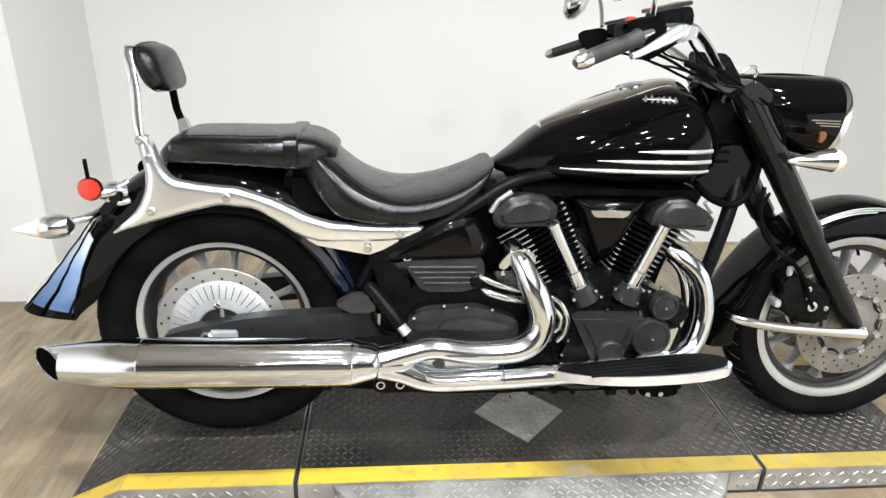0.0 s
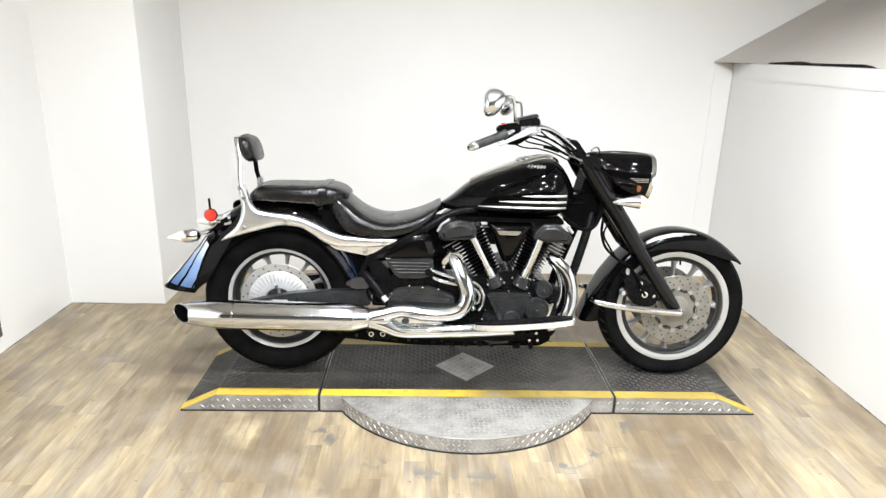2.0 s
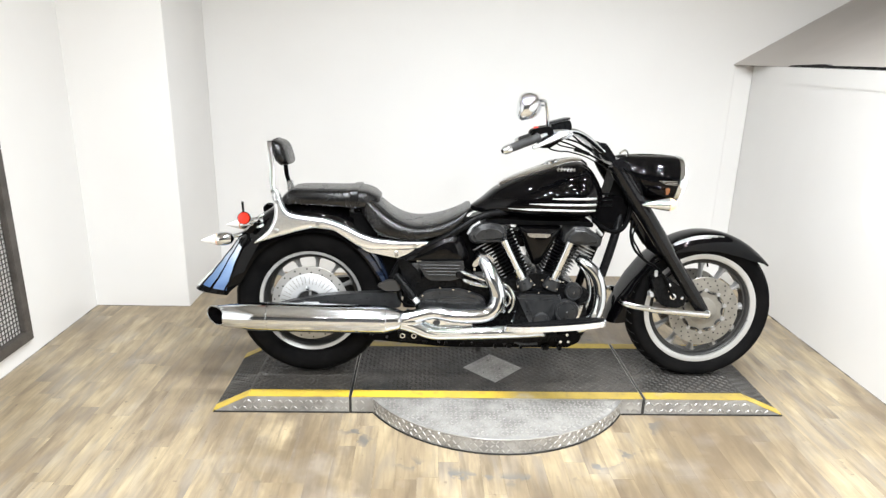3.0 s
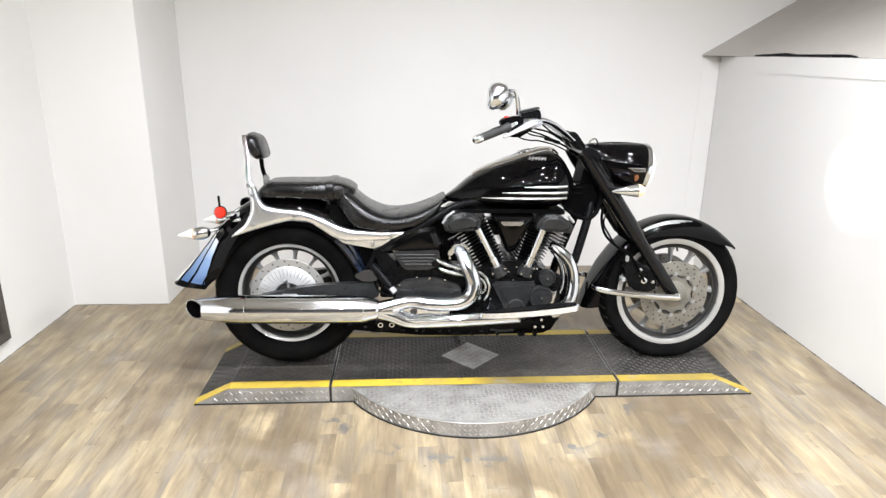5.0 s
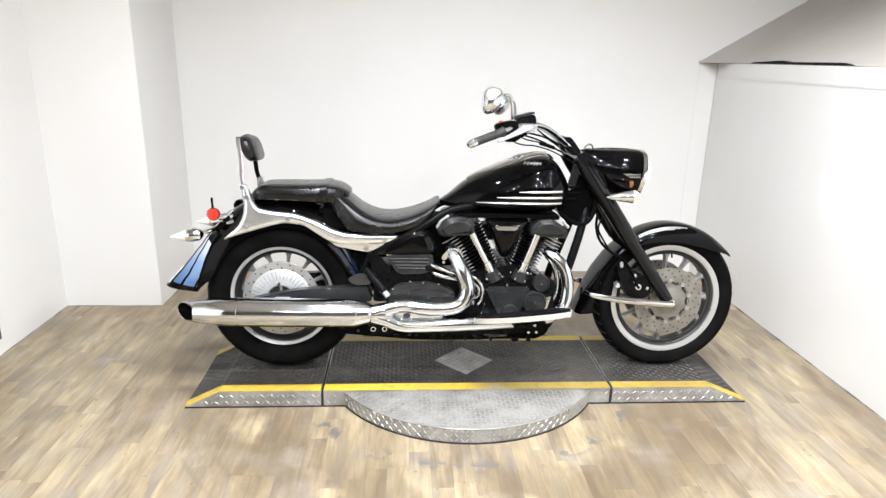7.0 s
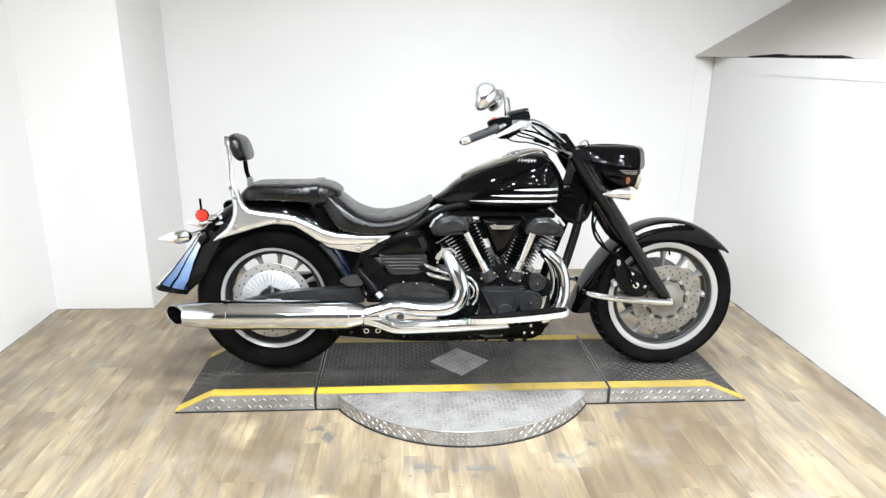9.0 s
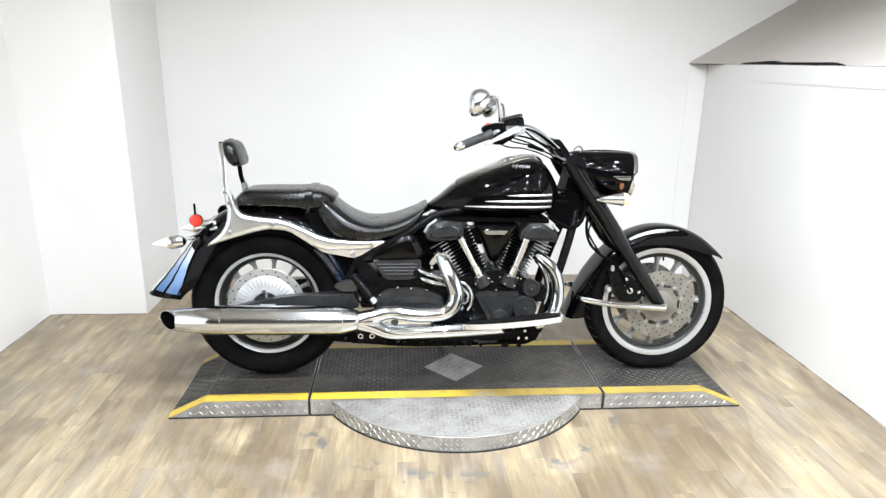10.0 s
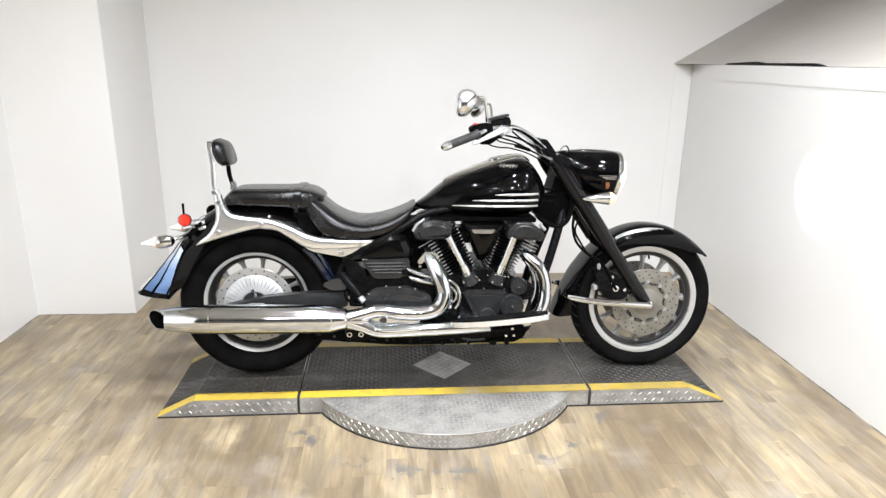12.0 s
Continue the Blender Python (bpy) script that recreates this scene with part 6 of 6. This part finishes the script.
for s in (-1, 1):
    bar_part(s, "handlebar", pipe([(0.385, s * 0.055, 0.985), (0.345, s * 0.085, 1.008), (0.27, s * 0.165, 1.055), (0.20, s * 0.245, 1.082), (0.145, s * 0.30, 1.082), (0.09, s * 0.328, 1.076), (0.045, s * 0.350, 1.060)], 0.0108, 12), CHROME, bike, "chrome handlebar")
    g0, g1 = Vector((0.045, s * 0.350, 1.060)), Vector((-0.065, s * 0.402, 1.022))
    gd = (g1 - g0).normalized()
    gr = bar_part(s, "grip", tube([g0, g0 + gd * 0.004, g0 + gd * 0.01, g1 - gd * 0.006, g1], [0.0185, 0.018, 0.016, 0.0155, 0.015], 20), GRIP, bike, "dark grey rubber grip")
    bar_part(s, "bar_end", tube([g1, g1 + gd * 0.010, g1 + gd * 0.026, g1 + gd * 0.034], [0.0160, 0.0165, 0.014, 0.008], 20), CHROME, gr, "chrome bar end")
    sw = bar_part(s, "switch_housing", slab(rounded([(0.012, 1.080), (0.030, 1.092), (0.083, 1.102), (0.104, 1.092), (0.098, 1.060), (0.064, 1.034), (0.034, 1.040)], 0.010), s * 0.285, s * 0.345, 0.008), MATT, bike, "black switch housing")
    if s < 0:
        part("kill_switch", box(0.030, 0.050, -0.322, -0.304, 1.088, 1.099, 0.003), RED_KEY, sw, "red switch")
    bar_part(s, "reservoir", slab(rounded([(0.099, 1.108), (0.172, 1.124), (0.181, 1.100), (0.175, 1.082), (0.107, 1.082)], 0.006), s * 0.225, s * 0.288, 0.005), SATIN, bike, "black brake fluid reservoir")
    bar_part(s, "reservoir_lid", slab(rounded([(0.094, 1.108), (0.172, 1.126), (0.170, 1.134), (0.093, 1.116)], 0.003), s * 0.221, s * 0.292, 0.002), GREYBLACK, bike)
    bar_part(s, "lever", pipe([(0.156, s * 0.305, 1.078), (0.135, s * 0.325, 1.072), (0.10, s * 0.350, 1.058), (0.062, s * 0.372, 1.042), (0.034, s * 0.388, 1.031), (0.018, s * 0.395, 1.027)], [0.013, 0.0165, 0.0135, 0.0095, 0.0078, 0.0072], 12, flat=(0.8, 0.9)), SILVER, bike, "chrome hand lever")
    bar_part(s, "lever_perch", slab(rounded([(0.108, 1.058), (0.132, 1.082), (0.178, 1.086), (0.182, 1.066), (0.150, 1.052)], 0.008), s * 0.262, s * 0.315, 0.006), SILVER, bike, "chrome lever perch")
    bar_part(s, "lever_clamp", slab(rounded([(0.06, 1.045), (0.15, 1.085), (0.165, 1.060), (0.10, 1.018), (0.06, 1.018)], 0.010), s * 0.270, s * 0.290, 0.005), MATT, bike)
    bar_part(s, "mirror_stem", pipe([(0.082, s * 0.315, 1.105), (0.078, s * 0.330, 1.135), (0.072, s * 0.345, 1.165), (0.060, s * 0.365, 1.190), (0.036, s * 0.392, 1.192)], 0.006, 10), CHROME, bike, "chrome mirror stem")
    ahead = 0.004
    mir = []
    for dx, ry, rz, dz in ((-0.056, 0.044, 0.036, -0.008), (-0.052, 0.050, 0.042, -0.008), (-0.036, 0.054, 0.0485, -0.004), (-0.012, 0.052, 0.047, 0.002), (0.010, 0.043, 0.037, 0.011), (0.024, 0.027, 0.022, 0.020), (0.030, 0.008, 0.007, 0.024)):
        mir.append([(ahead + dx * 0.82 + (z - 1.170) * 0.05, y, z) for y, z in oval((s * 0.415, 1.172 + dz * 0.6), ry * 0.97, rz * 1.0, 32, 2.2)])
    mr_ob = bar_part(s, "mirror", loft(mir), CHROME, bike, "egg-shaped chrome mirror housing", 60)
    bar_part(s, "mirror_glass", loft([[(ahead - 0.0465 + (z - 1.170) * 0.05, y, z) for y, z in oval((s * 0.415, 1.164), 0.036, 0.029, 32, 2.2)], [(ahead - 0.0485 + (z - 1.170) * 0.05, y, z) for y, z in oval((s * 0.415, 1.164), 0.035, 0.028, 32, 2.2)]]), CHROME, mr_ob, "mirror glass")
    if s > 0:
        bar_part(s, "control_cable", pipe([(0.09, s * 0.30, 1.035), (0.15, s * 0.25, 1.032), (0.24, s * 0.18, 1.012), (0.32, s * 0.12, 0.98), (0.38, s * 0.09, 0.955), (0.45, s * 0.10, 0.91), (0.52, s * 0.11, 0.82)], 0.0038, 8), MATT, bike, "black control cable")
        bar_part(s, "control_cable", pipe([(0.12, s * 0.28, 1.050), (0.18, s * 0.22, 1.045), (0.26, s * 0.16, 1.030), (0.34, s * 0.10, 0.990), (0.42, s * 0.085, 0.945), (0.50, s * 0.105, 0.87), (0.555, s * 0.12, 0.80)], 0.0045, 8), MATT, bike)
    part("bar_riser", slab(rounded([(0.345, 1.030), (0.375, 1.030), (0.425, 0.965), (0.40, 0.945), (0.36, 0.97)], 0.010), s * 0.035, s * 0.075, 0.006), SATIN, bike, "black handlebar riser")
part("draped_cable", pipe([(0.085, -0.292, 1.046), (0.092, -0.284, 1.024), (0.112, -0.27, 1.012), (0.150, -0.24, 1.004), (0.192, -0.20, 1.000), (0.261, -0.17, 0.982), (0.316, -0.15, 0.958), (0.38, -0.14, 0.925), (0.44, -0.14, 0.89)], 0.0028, 8), MATT, bike, "thin black draped cable")
part("draped_cable", pipe([(0.110, -0.284, 1.050), (0.140, -0.26, 1.030), (0.180, -0.23, 1.020), (0.226, -0.20, 1.011), (0.272, -0.17, 0.995), (0.33, -0.13, 0.968)], 0.0028, 8), MATT, bike)
part("cable_sleeve", tube([(0.218, -0.20, 1.009), (0.250, -0.18, 1.001), (0.282, -0.165, 0.990)], 0.0075, 10), MATT, bike, "black cable sleeve")
for dy, dz in ((0.0, 0.006),):
    part("draped_cable", pipe([(0.188, -0.243, 1.072), (0.24, -0.185, 1.036 + dz * 0.3), (0.30, -0.135, 1.004 + dz * 0.6), (0.36, -0.13 + dy, 0.972 + dz), (0.42, -0.145 + dy, 0.935 + dz), (0.478, -0.156 + dy, 0.892 + dz), (0.511, -0.148 + dy, 0.841 + dz), (0.525, -0.12, 0.790)], 0.0036, 8), MATT, bike)
part("speed_sensor_loop", pipe([(0.445, -0.03, 0.985), (0.465, -0.035, 1.000), (0.48, -0.035, 0.99), (0.478, -0.03, 0.972)], 0.004, 8), CHROME, bike)

# ---- tail: reflector, number plate post, indicators ----
part("reflector_rim", lathe([(0.008, 0.0235), (0.008, 0.0258), (-0.004, 0.0258), (-0.004, 0.0235)], (-1.099, -0.150, 0.704), n=28, close=True), MATT, bike)
part("red_reflector", lathe([(0.006, 0.0238), (-0.006, 0.0243), (-0.011, 0.0215), (-0.0125, 0.012), (-0.013, 0)], (-1.099, -0.150, 0.704), n=28), RED, bike, "round red reflector")
part("reflector_stem", pipe([(-1.112, -0.148, 0.700), (-1.095, -0.13, 0.690), (-1.075, -0.105, 0.672)], 0.007, 10), CHROME, bike)
for pts, r in (([(-1.085, -0.140, 0.690), (-1.060, -0.128, 0.694), (-1.036, -0.112, 0.690)], 0.012), ([(-1.075, -0.130, 0.676), (-1.050, -0.120, 0.664), (-1.030, -0.112, 0.668)], 0.008), ([(-1.050, -0.125, 0.702), (-1.030, -0.112, 0.714)], 0.007)):
    part("tail_clamp", tube(pts, r, 12), CHROME, bike, "small chrome tail clamp")
part("plate_post", tube([(-1.100, -0.150, 0.720), (-1.102, -0.150, 0.768), (-1.102, -0.150, 0.772)], [0.0045, 0.005, 0.004], 8), MATT, bike, "thin dark post")
part("plate_light", lathe([(-0.02, 0.022), (0.0, 0.024), (0.02, 0.022), (0.024, 0.012), (0.024, 0)], (-1.055, 0.10, 0.705), (0, 1, 0), 20), MATT, bike)
part("tail_bar", pipe([(-1.165, -0.135, 0.622), (-1.120, -0.11, 0.632), (-1.095, 0.0, 0.650), (-1.120, 0.11, 0.632), (-1.165, 0.135, 0.622)], 0.009, 10), CHROME, bike, "chrome indicator bar")
part("tail_bracket", slab(rounded([(-1.098, 0.648), (-1.05, 0.70), (-1.035, 0.69), (-1.078, 0.634)], 0.008), -0.135, -0.115, 0.004), GLOSS, bike)
for s in (-1, 1):
    ind = part("rear_indicator", tube([(-1.140, s * 0.160, 0.622), (-1.150, s * 0.162, 0.622), (-1.170, s * 0.165, 0.622), (-1.192, s * 0.168, 0.620), (-1.200, s * 0.168, 0.6195)], [0.006, 0.022, 0.0275, 0.027, 0.0255], 24), CHROME, bike, "chrome rear indicator with pointed pale lens")
    part("amber_band", tube([(-1.199, s * 0.168, 0.6195), (-1.207, s * 0.168, 0.619)], [0.0252, 0.0235], 24), PALE_AMBER, ind)
    part("lens", tube([(-1.206, s * 0.168, 0.619), (-1.225, s * 0.169, 0.617), (-1.250, s * 0.170, 0.615), (-1.268, s * 0.170, 0.613)], [0.023, 0.0175, 0.009, 0.003], 24), CLEAR, ind, "pointed pale lens")


# ---- floor planks ----
PW, PL = 0.078, 0.44


def plank_mesh():
    bm = box(-PL / 2 + 0.0001, PL / 2 - 0.0001, -PW / 2 + 0.0001, PW / 2 - 0.0001, -0.004, 0.0)
    for v in bm.verts:
        if v.co.z > -0.001:
            v.co.x *= 0.9998
            v.co.y *= 0.9985
    me = bpy.data.meshes.new("plank")
    bm.to_mesh(me)
    bm.free()
    me.materials.append(PLANK)
    return me


PLANK_MESH = plank_mesh()
floor = bpy.data.objects["floor"]
rng = random.Random(4)
rest_verts, rest_faces = [], []
x = -2.255
while x < 1.69:
    y = 1.50 + (rng.random() - 0.5) * PL
    while y > -3.3:
        if -1.75 < x < 1.45 and -2.0 < y < 0.85:
            ob = new("plank", PLANK_MESH)
            ob.matrix_basis = pose(x + PW / 2, y, 0, 0, 0, 90)
            ob.parent = floor
        else:
            k = len(rest_verts)
            x0, x1, y0, y1 = x + 0.0001, x + PW - 0.0001, y - PL / 2 + 0.0001, y + PL / 2 - 0.0001
            rest_verts += [(x0, y0, 0), (x1, y0, 0), (x1, y1, 0), (x0, y1, 0), (x0, y0, -0.004), (x1, y0, -0.004), (x1, y1, -0.004), (x0, y1, -0.004)]
            rest_faces += [(k, k + 1, k + 2, k + 3), (k, k + 4, k + 5, k + 1), (k + 1, k + 5, k + 6, k + 2), (k + 2, k + 6, k + 7, k + 3), (k + 3, k + 7, k + 4, k)]
        y -= PL
    x += PW
rest = bpy.data.meshes.new("planks_beyond")
rest.from_pydata([(v[1], -v[0], v[2]) for v in rest_verts], [], rest_faces)
rest.materials.append(PLANK)
rest_ob = new("planks_beyond", rest)
rest_ob.matrix_basis = pose(0, 0, 0, 0, 0, 90)
rest_ob.parent = floor
rest_ob["kind"] = "stuff"
# the plain showroom floor behind, in one sheet
link("showroom_planks", box(-4.05, 4.05, -7.05, -3.05, -0.004, -0.0005), PLANK, floor)["kind"] = "stuff"
